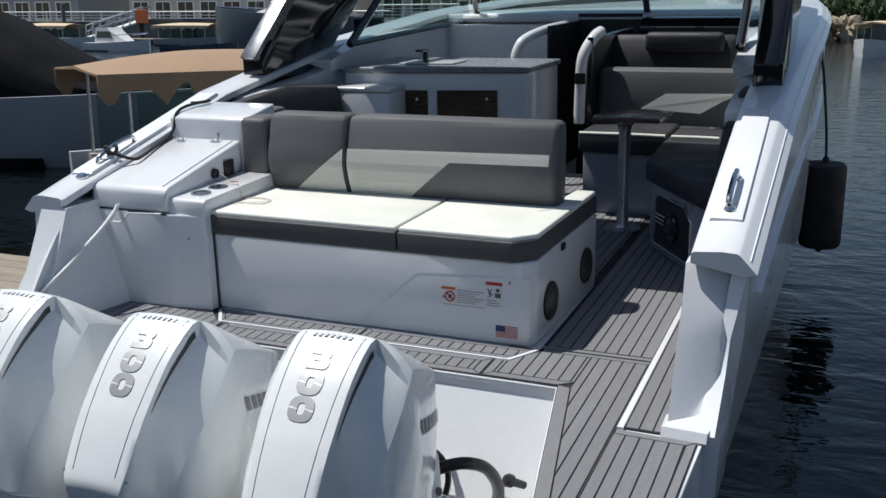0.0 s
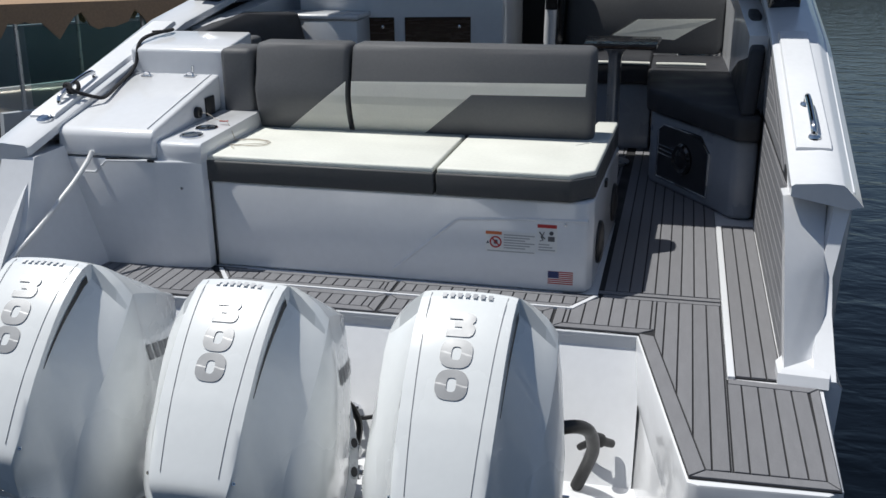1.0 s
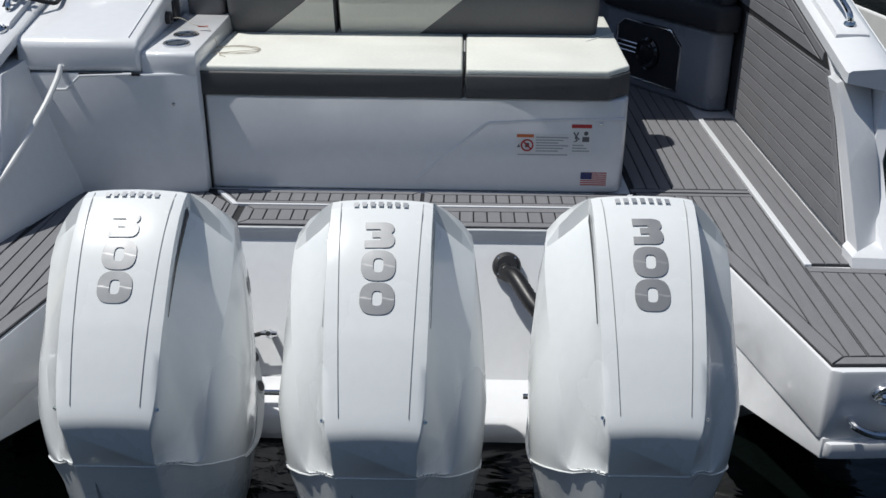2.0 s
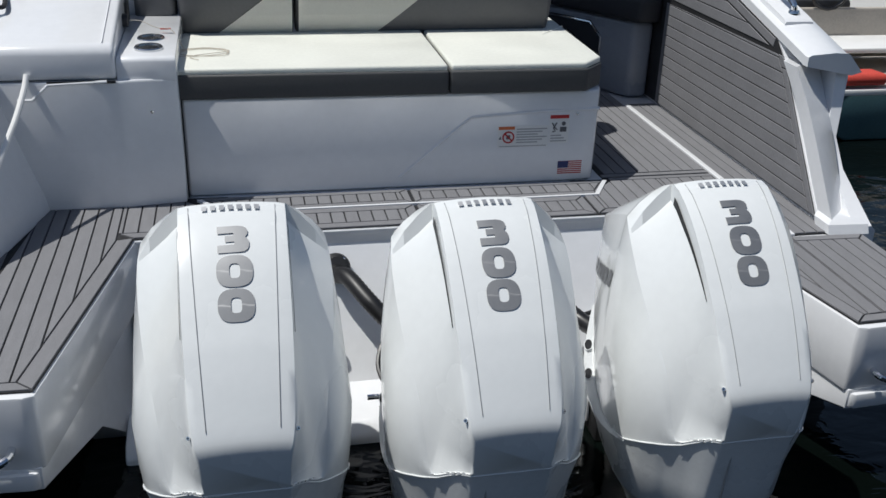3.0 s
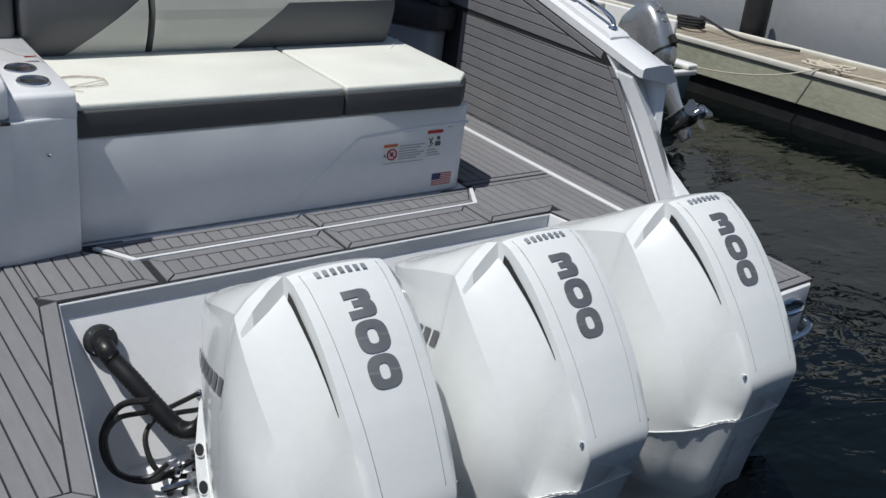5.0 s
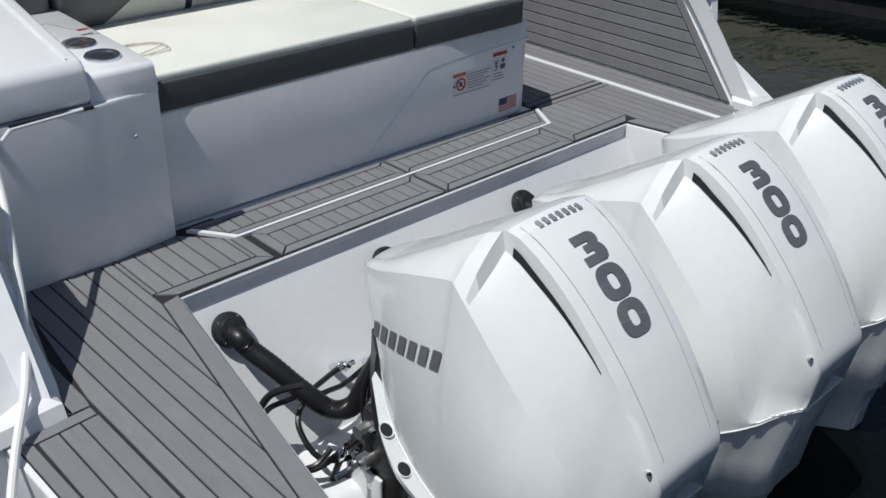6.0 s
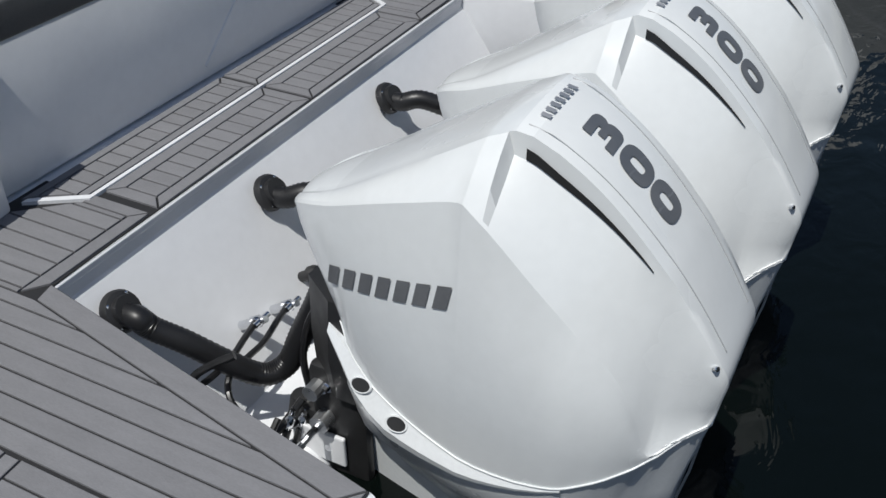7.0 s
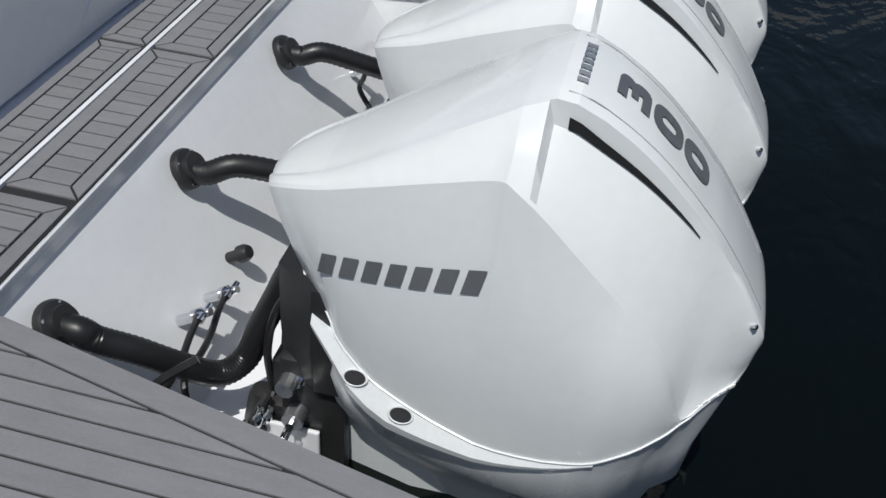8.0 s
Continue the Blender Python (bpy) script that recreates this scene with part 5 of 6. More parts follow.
part("dash", extrude([(0.40, 4.86, 0.60), (0.40, 4.86, 1.20), (0.40, 4.95, 1.27), (0.40, 5.6, 1.30), (0.40, 5.6, 0.60)], (1.16, 0, 0), 0.01), GLOSSBLACK, front, "gloss black instrument dash", smooth=True)
for x0, x1 in ((0.55, 0.86), (0.95, 1.28)):
    part("display", box(x0, x1, 4.845, 4.862, 1.04, 1.19, 0.004), BLACK, front, "dark instrument display")
    part("display_trim", box(x0 - 0.01, x1 + 0.01, 4.85, 4.858, 1.195, 1.203), DULLMETAL, front)
part("foredeck", slab([(-1.72, 5.2), (1.78, 5.2), (1.70, 7.2), (1.10, 9.2), (0.2, 10.05), (-0.14, 10.05), (-1.04, 9.2), (-1.64, 7.2)], 1.22, 1.30, 0.03), GEL, boat, smooth=True)
# inner side walls of the superstructure
for sx in (1, -1):
    X = lambda x: XC + sx * (x - XC)
    part("cabin_side", extrude([(X(1.50), 1.70, 0.0), (X(1.50), 1.70, 0.92), (X(1.48), 2.6, 1.0), (X(1.42), 3.2, 1.19), (X(1.40), 5.4, 1.20), (X(1.40), 5.4, 0.0)], (sx * 0.12, 0, 0)), GEL, boat, smooth=True)

# hardtop on two swept black legs
top = thing("hardtop", "black hardtop on swept gloss black legs with aluminium trim", "roof")
for poly in ([(-1.44, 1.43), (1.50, 1.43), (1.58, 2.0), (1.58, 2.90), (-1.52, 2.90), (-1.52, 2.0)], [(-1.36, 4.8), (1.41, 4.8), (1.40, 5.4), (1.1, 6.2), (-1.04, 6.2), (-1.34, 5.4)], [(-1.36, 2.90), (-1.25, 2.90), (-1.25, 4.8), (-1.36, 4.8)], [(1.25, 2.90), (1.58, 2.90), (1.50, 4.8), (1.25, 4.8)]):
    part("roof", slab(poly, 2.06, 2.20), GLOSSBLACK, top, "hardtop panel round an open sunroof")
for sx in (1, -1):
    X = lambda x: XC + sx * (x - XC)
    part("leg", extrude([(X(1.60), 2.02, 1.00), (X(1.60), 2.02, 1.16), (X(1.60), 2.42, 1.46), (X(1.50), 3.05, 2.07), (X(1.50), 4.1, 2.07), (X(1.60), 3.38, 1.46), (X(1.60), 2.95, 1.10), (X(1.60), 2.72, 0.98)], (sx * 0.16, 0, 0), 0.015, 2), GLOSSBLACK, top, "swept gloss black leg", smooth=True)
    part("leg_trim", extrude([(X(1.612), 2.015, 1.12), (X(1.612), 1.95, 1.15), (X(1.612), 2.38, 1.50), (X(1.53), 3.0, 2.06), (X(1.53), 3.1, 2.06), (X(1.612), 2.45, 1.46)], (sx * 0.12, 0, 0), 0.008, 2), mat("dark_polished_trim", (0.22, 0.23, 0.25), 0.25, metal=0.9, var=0.1) if sx < 0 else GLOSSBLACK, top, "smooth edge trim", smooth=True)


def glass_material():
    m = bpy.data.materials.new("tinted_glass")
    m.use_nodes = True
    nt = m.node_tree
    b = nt.nodes["Principled BSDF"]
    b.inputs["Base Color"].default_value = (0.55, 0.68, 0.66, 1)
    b.inputs["Roughness"].default_value = 0.02
    b.inputs["Transmission Weight"].default_value = 1.0
    b.inputs["IOR"].default_value = 1.1
    return m


GLASS = glass_material()
shield = thing("windscreen", "tinted wraparound windscreen in a black frame", "windscreen")
bm = extrude([(-1.30, 5.45, 1.27), (1.36, 5.45, 1.27), (1.28, 4.85, 2.06), (-1.22, 4.85, 2.06)], (0, 0.012, 0.003))
part("pane", bm, GLASS, shield).visible_shadow = False
part("frame", tube([(-1.30, 5.44, 1.25), (1.36, 5.44, 1.25)], 0.035, 8, 1), GLOSSBLACK, shield)
for x in (-1.28, 0.36, 1.33):
    part("frame", tube([(x, 5.44, 1.26), (x * 0.95, 4.85, 2.07)], 0.03, 8, 1), GLOSSBLACK, shield)
for sx in (1, -1):
    X = lambda x: XC + sx * (x - XC)
    bm = extrude([(X(1.44), 3.05, 1.20), (X(1.40), 5.4, 1.22), (X(1.34), 4.95, 2.04), (X(1.38), 3.95, 2.04), (X(1.42), 3.35, 1.42)], (sx * 0.012, 0, 0.002))
    part("side_pane", bm, GLASS, shield).visible_shadow = False
    part("side_frame", tube([(X(1.43), 2.95, 1.17), (X(1.41), 4.2, 1.21), (X(1.39), 5.42, 1.23)], 0.022, 8, 3), GLOSSBLACK, shield)
    part("side_frame", tube([(X(1.43), 2.95, 1.17), (X(1.42), 3.4, 1.46), (X(1.38), 3.9, 1.85), (X(1.36), 4.3, 2.05)], 0.03, 8, 3), GLOSSBLACK, shield)
    part("side_coaming", loft([[(X(1.44), y, 1.0), (X(1.42), y, zt), (X(1.52), y, zt), (X(half_beam(y) - 0.1 + XC), y, gw_z(y) - 0.02)] for y, zt in ((2.65, 1.08), (3.2, 1.19), (5.4, 1.22), (6.0, 1.25))]), GEL, boat, smooth=True, angle=30)

# fenders along the starboard side
def fender(x, y, ztop, zbot, zline):
    f = thing("fender", "long black cylindrical fender hanging on a black line", "fender", "starboard fenders")
    r, h = 0.16, ztop - zbot
    part("body", lathe([(0.02, -0.04), (0.03, 0.0), (r * 0.88, 0.01), (r * 0.97, 0.025), (r, 0.06), (r, h - 0.06), (r * 0.97, h - 0.025), (r * 0.88, h - 0.01), (0.03, h), (0.02, h + 0.04)], pose(x, y, zbot), 20), mat("black_fender_cover", (0.012, 0.012, 0.014), 0.75, var=0.2, bump=0.3, bscale=150), f, smooth=True)
    part("line", tube([(x, y, ztop + 0.03), (x - 0.02, y, ztop + 0.3), (x - 0.09, y, zline), (x - 0.16, y, zline + 0.02)], 0.010, 8, 3), ROPE, f, smooth=True)
    part("clip", box(x - 0.20, x - 0.08, y - 0.04, y + 0.04, zline - 0.03, zline + 0.04, 0.01), BLACK, f)


fender(1.975, 4.40, 0.20, -0.48, 1.00)


afloat = Matrix()      # what follows stands in the harbour, not on the boat


# ---------------------------------------------------------------- floating finger dock to starboard
WEATHERED = mat("weathered_dock_boards", (0.30, 0.26, 0.20), 0.85, var=0.25, scale=4, bump=0.4, bscale=60, rand=0.15, stretch=(1, 8, 1))
GREENWOOD = mat("algae_stained_fascia", (0.36, 0.365, 0.28), 0.8, var=0.2, scale=0.9, bump=0.15, bscale=30, stretch=(1, 1, 3))
DOCKRAIL = mat("pale_rubbing_strip", (0.62, 0.60, 0.54), 0.6, var=0.12, scale=8)


def dock(name, label, x0, x1, y0, y1, zt, plank):
    d = thing(name, label, "dock")
    part("float", box(x0 + 0.05, x1 - 0.05, y0 + 0.05, y1 - 0.05, WATER - 0.3, zt - 0.10), BLACK, d)
    part("fascia", box(x0, x0 + 0.04, y0, y1, zt - 0.30, zt - 0.03, 0.006), GREENWOOD, d, "green-stained timber fascia")
    part("fascia", box(x1 - 0.04, x1, y0, y1, zt - 0.30, zt - 0.03, 0.006), GREENWOOD, d)
    part("rub_strip", box(x0 - 0.02, x0 + 0.045, y0, y1, zt - 0.025, zt + 0.03, 0.012, 3), DOCKRAIL, d, "pale rubbing strip", smooth=True)
    part("rub_strip", box(x1 - 0.045, x1 + 0.02, y0, y1, zt - 0.025, zt + 0.03, 0.012, 3), DOCKRAIL, d, smooth=True)
    me = mesh_of(box(x0 + 0.05, x1 - 0.05, -plank / 2 + 0.004, plank / 2 - 0.004, -0.035, 0.0, 0.004, 1), "plank", WEATHERED)
    n = int((y1 - y0) / plank)
    for i in range(n):
        ob = new("plank", me)
        ob.parent = d
        ob.location = (0, y0 + plank * (i + 0.5), zt + 0.004 * math.sin(i * 12.9898))
    return d


dock("finger_dock", "weathered timber finger dock with pale edges and green-stained fascia", 6.10, 7.05, -5.0, 14.0, -0.12, 0.14)
dock("shore_dock", "weathered timber dock beside the boat's port side", -6.0, -2.3, -0.6, 1.45, -0.15, 0.14)

mr = thing("dock_rope", "pale mooring rope tied to the finger dock", "rope")
PALEROPE = mat("pale_rope", (0.55, 0.50, 0.40), 0.8, var=0.15, scale=40, bump=0.5, bscale=150)
part("line", tube([(5.38, 2.84, -0.20), (5.6, 2.55, -0.21), (5.85, 2.25, -0.17), (6.10, 1.98, -0.07)], 0.006, 8, 6), PALEROPE, mr, smooth=True)
random.seed(5)
part("coil", tube([(6.24 + 0.13 * math.cos(1.9 * k) + random.uniform(-0.03, 0.03), 2.0 + 0.22 * math.sin(2.3 * k) + random.uniform(-0.03, 0.03), -0.08 + 0.05 * abs(math.sin(k * 1.7))) for k in range(16)] + [(6.45, 1.6, -0.105), (6.55, 1.3, -0.105)], 0.011, 8, 5), PALEROPE, mr, smooth=True)
br2 = thing("dock_line", "coiled black rope lying on the finger dock", "rope")
part("coil", tube([(6.6 + 0.12 * math.cos(1.3 * k), 3.9 + 0.16 * math.sin(1.3 * k), -0.09 + 0.006 * k) for k in range(20)] + [(6.7, 3.3, -0.09), (6.85, 2.7, -0.09)], 0.014, 8, 4), ROPE, br2, smooth=True)


# ---------------------------------------------------------------- boats around
def hull_mesh(length, beam, depth, fore=0.45, stern=1.0, n=14):
    """A plain boat hull along y, stern at 0, sheer at z = 0."""
    rings = []
    for i in range(n + 1):
        f = i / n
        w = beam / 2 * (stern + (1 - stern) * min(1, f * 3)) * (1 if f < fore else math.sqrt(max(0.0004, 1 - ((f - fore) / (1 - fore)) ** 2.2)))
        y = length * f
        sh = 0.14 * depth * f * f * 2
        rings.append([(-w, y, sh), (-w * 0.96, y, -depth * 0.4), (-w * 0.82, y, -depth * 0.85), (0, y, -depth * 1.15), (w * 0.82, y, -depth * 0.85), (w * 0.96, y, -depth * 0.4), (w, y, sh), (w * 0.9, y, sh), (w * 0.8, y, -depth * 0.55), (0, y, -depth * 0.6), (-w * 0.8, y, -depth * 0.55), (-w * 0.9, y, sh)])
    return loft(rings)


WHITE_HULL = mat("moored_white_hull", (0.62, 0.64, 0.67), 0.3, coat=0.3, var=0.06, scale=0.8)
GREY_HULL = mat("moored_grey_hull", (0.34, 0.36, 0.39), 0.35, coat=0.3, var=0.08, scale=0.8)
NAVY_HULL = mat("moored_navy_hull", (0.03, 0.045, 0.075), 0.3, coat=0.3, var=0.1, scale=0.8)
TEAL_HULL = mat("teal_dinghy_hull", (0.06, 0.13, 0.15), 0.4, var=0.12, scale=4)
TAN = mat("tan_canvas", (0.36, 0.24, 0.15), 0.85, var=0.14, scale=3, bump=0.4, bscale=12)
TAN_LIGHT = mat("faded_cream_canvas", (0.62, 0.50, 0.33), 0.85, var=0.1, scale=3)
COVER = mat("black_boat_cover", (0.007, 0.0075, 0.009), 0.95, var=0.2, scale=2, bump=0.4, bscale=8, spec=0.1)
BEIGE = mat("beige_dinghy_interior", (0.42, 0.38, 0.33), 0.6, var=0.1, scale=5)

# dinghy with a tilted silver outboard
din = thing("dinghy", "small open dinghy with teal hull and beige interior", "boat", at=(4.45, 2.80, 0.10))
part("hull", extrude([(-0.95, 0, -0.36), (-0.90, 0, -0.60), (-0.70, 0, -0.72), (0.70, 0, -0.72), (0.90, 0, -0.60), (0.95, 0, -0.36)], (0, 3.2, 0), 0.02), TEAL_HULL, din, "teal hull", smooth=True)
for x0, x1 in ((-1.0, -0.86), (0.86, 1.0)):
    part("gunwale", box(x0, x1, -0.02, 3.3, -0.32, -0.28, 0.015, 3), PAPER, din, "white gunwale", smooth=True)
part("transom_cap", box(-0.98, -0.28, -0.03, 0.05, -0.375, -0.33, 0.01), PAPER, din, smooth=True)
part("transom_cap", box(0.28, 0.98, -0.03, 0.05, -0.375, -0.33, 0.01), PAPER, din, smooth=True)
part("thwart", box(-0.70, 0.70, 0.42, 0.95, -0.16, -0.12, 0.012), PAPER, din, "white thwart", smooth=True)
part("thwart_box", box(-0.68, 0.68, 0.95, 1.0, -0.30, 0.10, 0.012), BEIGE, din, "beige seat box")
part("floor", box(-0.70, 0.70, 0.05, 3.1, -0.34, -0.315), BEIGE, din)
part("side_wall", box(-0.99, -0.95, 0.3, 3.2, -0.29, 0.06, 0.015), PAPER, din)
part("side_wall", box(0.95, 0.99, 0.3, 3.2, -0.29, 0.06, 0.015), PAPER, din)
vest = thing("life_vest", "bright red life vest lying in the dinghy", "life vest", at=(0, 0, 0.10))
part("body", box(3.62, 4.02, 2.78, 3.0, -0.31, -0.22, 0.04, 3), mat("red_fabric", (0.55, 0.06, 0.04), 0.8, var=0.15, bump=0.4, bscale=30), vest, smooth=True)
wheel = thing("helm_console", "small black dinghy console with a steering wheel", "console", at=(0, 0, 0.10))
part("rim", tube([(4.05 + 0.16 * math.cos(a), 3.75, 0.24 + 0.15 * math.sin(a)) for a in [2 * math.pi * k / 16 for k in range(17)]], 0.016, 8, 1), BLACK, wheel, smooth=True)
part("console", box(3.80, 4.30, 3.80, 4.1, -0.30, 0.16, 0.04), BLACK, wheel, smooth=True)

SILVER = mat("silver_engine_paint", (0.48, 0.49, 0.50), 0.25, metal=0.75, coat=0.4, var=0.06, scale=6)
om = thing("dinghy_outboard", "small silver outboard motor tilted on the dinghy", "outboard motor")
om.matrix_world = pose(4.37, 2.42, -0.05, -42, 0, 0)
rings = []
for zz, w, l, oy in ((-0.10, 0.10, 0.16, 0.0), (-0.06, 0.125, 0.20, 0.0), (0.05, 0.145, 0.235, -0.01), (0.20, 0.15, 0.245, -0.02), (0.34, 0.145, 0.235, -0.03), (0.43, 0.125, 0.20, -0.035), (0.47, 0.09, 0.15, -0.035), (0.485, 0.04, 0.08, -0.035)):
    rings.append([(0.82 * w * abs(math.cos(a)) ** 0.7 * math.copysign(1, math.cos(a)), oy - 0.04 + l * abs(math.sin(a)) ** 0.7 * math.copysign(1, math.sin(a)), zz) for a in [2 * math.pi * k / 24 for k in range(24)]])
cw = part("cowl", loft(rings), SILVER, om, smooth=True, angle=40)
bm = digits("40", 0.115, 0.07, 0.03)
for v in bm.verts:
    c = (abs(v.co.x) / 0.119) ** (1 / 0.7)
    zf = 0.33 + v.co.y
    v.co = (v.co.x, -0.075 - (0.235 - max(0.0, zf - 0.34) * 0.4) * math.sqrt(1 - c * c) ** 0.7 - 0.004, zf)
part("figure", bm, DECAL, cw, "dark grey figure on the cowl")
part("latch", box(-0.028, 0.028, -0.325, -0.26, 0.02, 0.10, 0.008), BLACK, cw)
part("badge", lathe([(0.0, 0.003), (0.030, 0.003), (0.034, 0.0), (0.034, -0.01)], pose(0, -0.306, 0.235, 90, 0, 0) @ Matrix.Diagonal((1.0, 0.62, 1, 1)), 20), DECAL, cw, "small oval badge", smooth=True)
belt = []
for zz, k in ((0.015, 0.99), (0.020, 1.02), (0.032, 1.02), (0.037, 0.99)):
    belt.append([(k * 0.82 * 0.142 * abs(math.cos(a)) ** 0.7 * math.copysign(1, math.cos(a)), -0.048 + k * 0.231 * abs(math.sin(a)) ** 0.7 * math.copysign(1, math.sin(a)), zz) for a in [2 * math.pi * j / 24 for j in range(24)]])
part("belt", loft(belt), BLACK, om, smooth=True)
part("leg", loft([[(x * w, oy + y * l, zz) for x, y in ((-1, 0), (-0.6, -0.8), (0, -1), (0.6, -0.8), (1, 0), (0.6, 0.8), (0, 1), (-0.6, 0.8))] for zz, w, l, oy in ((-0.08, 0.09, 0.16, -0.04), (-0.22, 0.065, 0.13, -0.05), (-0.40, 0.04, 0.09, -0.06), (-0.56, 0.035, 0.085, -0.06), (-0.70, 0.02, 0.06, -0.05))]), SILVER, om, smooth=True, angle=50)
part("plate", box(-0.07, 0.07, -0.24, 0.02, -0.49, -0.475, 0.006), SILVER, om, smooth=True)
part("gearcase", lathe([(0.0, -0.16), (0.03, -0.12), (0.045, 0.0), (0.045, 0.10), (0.03, 0.16)], pose(0, -0.08, -0.58, 90, 0, 0), 14), BLACK, om, smooth=True)
prop = part("propeller", lathe([(0.045, -0.04), (0.042, 0.04), (0.02, 0.07), (0.0, 0.075)], pose(0, -0.26, -0.58, 90, 0, 0), 14), CHROME, om, "three-bladed propeller", smooth=True)
for k in range(3):
    m = pose(0, -0.26, -0.58, 90, 0, 0) @ pose(0, 0, 0, 0, 0, 120 * k + 15)
    bm = bmesh.new()
    grid = []
    for r, w in ((0.03, 0.03), (0.07, 0.06), (0.11, 0.065), (0.135, 0.04)):
        grid.append([bm.verts.new(m @ Vector((r, s * w, -0.35 * s * w))) for s in (-1, 0, 1)])
    for a, b in zip(grid, grid[1:]):
        for i in range(2):
            bm.faces.new((a[i], a[i + 1], b[i + 1], b[i]))
    bmesh.ops.solidify(bm, geom=list(bm.faces), thickness=0.006)
    part("blade", bm, DULLMETAL, prop, smooth=True)
part("clamp", box(-0.10, 0.10, 0.0, 0.16, -0.30, -0.06, 0.02), BLACK, om, smooth=True)


def moored_boat(name, label, x, y, turn, length, beam, free, hull_mat, kind="cruiser", canvas=None):
    t = thing(name, label, "boat")
    t.matrix_world = pose(x, y, WATER + free, 0, 0, turn)
    part("hull", hull_mesh(length, beam, free + 0.35), hull_mat, t, smooth=True, angle=30)
    part("boot_stripe", box(-beam * 0.46, beam * 0.46, 0.02, length * 0.45, -free - 0.2, -free + 0.14), COVER, t)
    if kind == "cruiser":
        part("deck", slab([(-beam * 0.44, 0.1), (beam * 0.44, 0.1), (beam * 0.44, length * 0.55), (0, length * 0.93), (-beam * 0.44, length * 0.55)], -0.06, 0.02), PAPER, t)
        rows = [[(-w, y0, 0), (-w * 0.9, y0 + d, h), (w * 0.9, y0 + d, h), (w, y0, 0)] for w, y0, d, h in ((beam * 0.36, length * 0.18, 0.15, 0.95), (beam * 0.36, length * 0.40, 0.0, 1.0), (beam * 0.33, length * 0.55, -0.5, 0.75), (beam * 0.2, length * 0.74, -0.3, 0.12))]
        part("cabin", loft(rows), PAPER, t, "white cabin", smooth=True)
        for s in (-1, 1):
            part("window", extrude([(s * beam * 0.352, length * 0.22, 0.35), (s * beam * 0.352, length * 0.50, 0.35), (s * beam * 0.335, length * 0.46, 0.75), (s * beam * 0.335, length * 0.24, 0.75)], (s * 0.02, 0, 0)), GLOSSBLACK, t, "dark cabin window")
        part("rail", tube([(-beam * 0.42, length * 0.55, 0.5), (-beam * 0.25, length * 0.85, 0.62), (0, length * 0.97, 0.68), (beam * 0.25, length * 0.85, 0.62), (beam * 0.42, length * 0.55, 0.5)], 0.025, 6, 5), CHROME, t)
    elif kind == "launch":
        part("seat_deck", slab([(-beam * 0.42, 0.2), (beam * 0.42, 0.2), (beam * 0.40, length * 0.6), (-beam * 0.40, length * 0.6)], -0.10, -0.02), BEIGE, t)
        for sx in (-1, 1):
            for fy in (0.06, 0.36, 0.66):
                part("canopy_post", tube([(sx * beam * 0.43, length * fy, -0.02), (sx * beam * 0.43, length * fy, 1.0)], 0.022, 8, 1), DULLMETAL, t)
            part("side_window", box(sx * beam * 0.425 - 0.006, sx * beam * 0.425 + 0.006, length * 0.08, length * 0.64, 0.02, 0.80), GLASS, t).visible_shadow = False
        n = 40
        rings = []
        for i in range(n + 1):
            f = i / n
            yy = length * (-0.02 + 0.74 * f)
            sag = 0.05 * math.sin(f * math.pi) - 0.10 * max(0.0, 1 - f / 0.45) ** 1.5
            hem = 0.22 + 0.08 * math.sin(f * 37) + 0.05 * math.sin(f * 61) + 0.02 * math.sin(f * 143)
            rings.append([(-beam * 0.49, yy, 1.02 - hem), (-beam * 0.485, yy, 1.02), (-beam * 0.25, yy, 1.14 + sag), (0, yy, 1.18 + sag), (beam * 0.25, yy, 1.14 + sag), (beam * 0.485, yy, 1.02), (beam * 0.49, yy, 1.02 - hem), (beam * 0.475, yy, 1.02 - hem), (beam * 0.47, yy, 1.0), (0, yy, 1.14 + sag), (-beam * 0.47, yy, 1.0), (-beam * 0.475, yy, 1.02 - hem)])
        part("canopy", loft(rings), canvas, t, "tan canvas canopy with a scalloped hem", smooth=True, angle=60)
    return t


# tan-canopied launch beyond the port quarter, and a grey cruiser under a black cover behind it
moored_boat("canopy_boat", "small launch with a tan canvas canopy on slim posts", -5.95, 5.08, -33, 4.4, 1.9, 0.50, WHITE_HULL, "launch", TAN)
cr = moored_boat("covered_cruiser", "grey moored cruiser under a black canvas cover", -12.8, 6.6, -66, 9.0, 3.2, 0.95, GREY_HULL, "covered")
rings = []
for y, h, w in ((-0.2, 0.9, 1.5), (0.6, 1.2, 1.55), (2.0, 1.35, 1.5), (3.1, 1.25, 1.45), (4.1, 0.62, 1.4), (4.8, 0.30, 1.35), (5.8, 0.10, 1.2)):
    rings.append([(-w, y, -0.12), (-w * 0.97, y, h * 0.45), (-w * 0.6, y, h * 0.9), (0, y, h), (w * 0.6, y, h * 0.9), (w * 0.97, y, h * 0.45), (w, y, -0.12)])
part("cover", loft(rings), COVER, cr, "black canvas cover", smooth=True, angle=50)
# big white hull beyond the finger dock
big = moored_boat("white_cruiser", "large white cruiser moored beyond the finger dock", 9.7, -4.0, 0, 16, 4.6, 1.9, WHITE_HULL)
f2 = thing("dock_fender", "black fender hanging on the white cruiser", "fender")
part("body", lathe([(0.03, 0.0), (0.11, 0.02), (0.14, 0.10), (0.14, 0.62), (0.11, 0.70), (0.03, 0.72)], pose(7.28, 3.6, -0.22), 18), BLACK, f2, smooth=True)


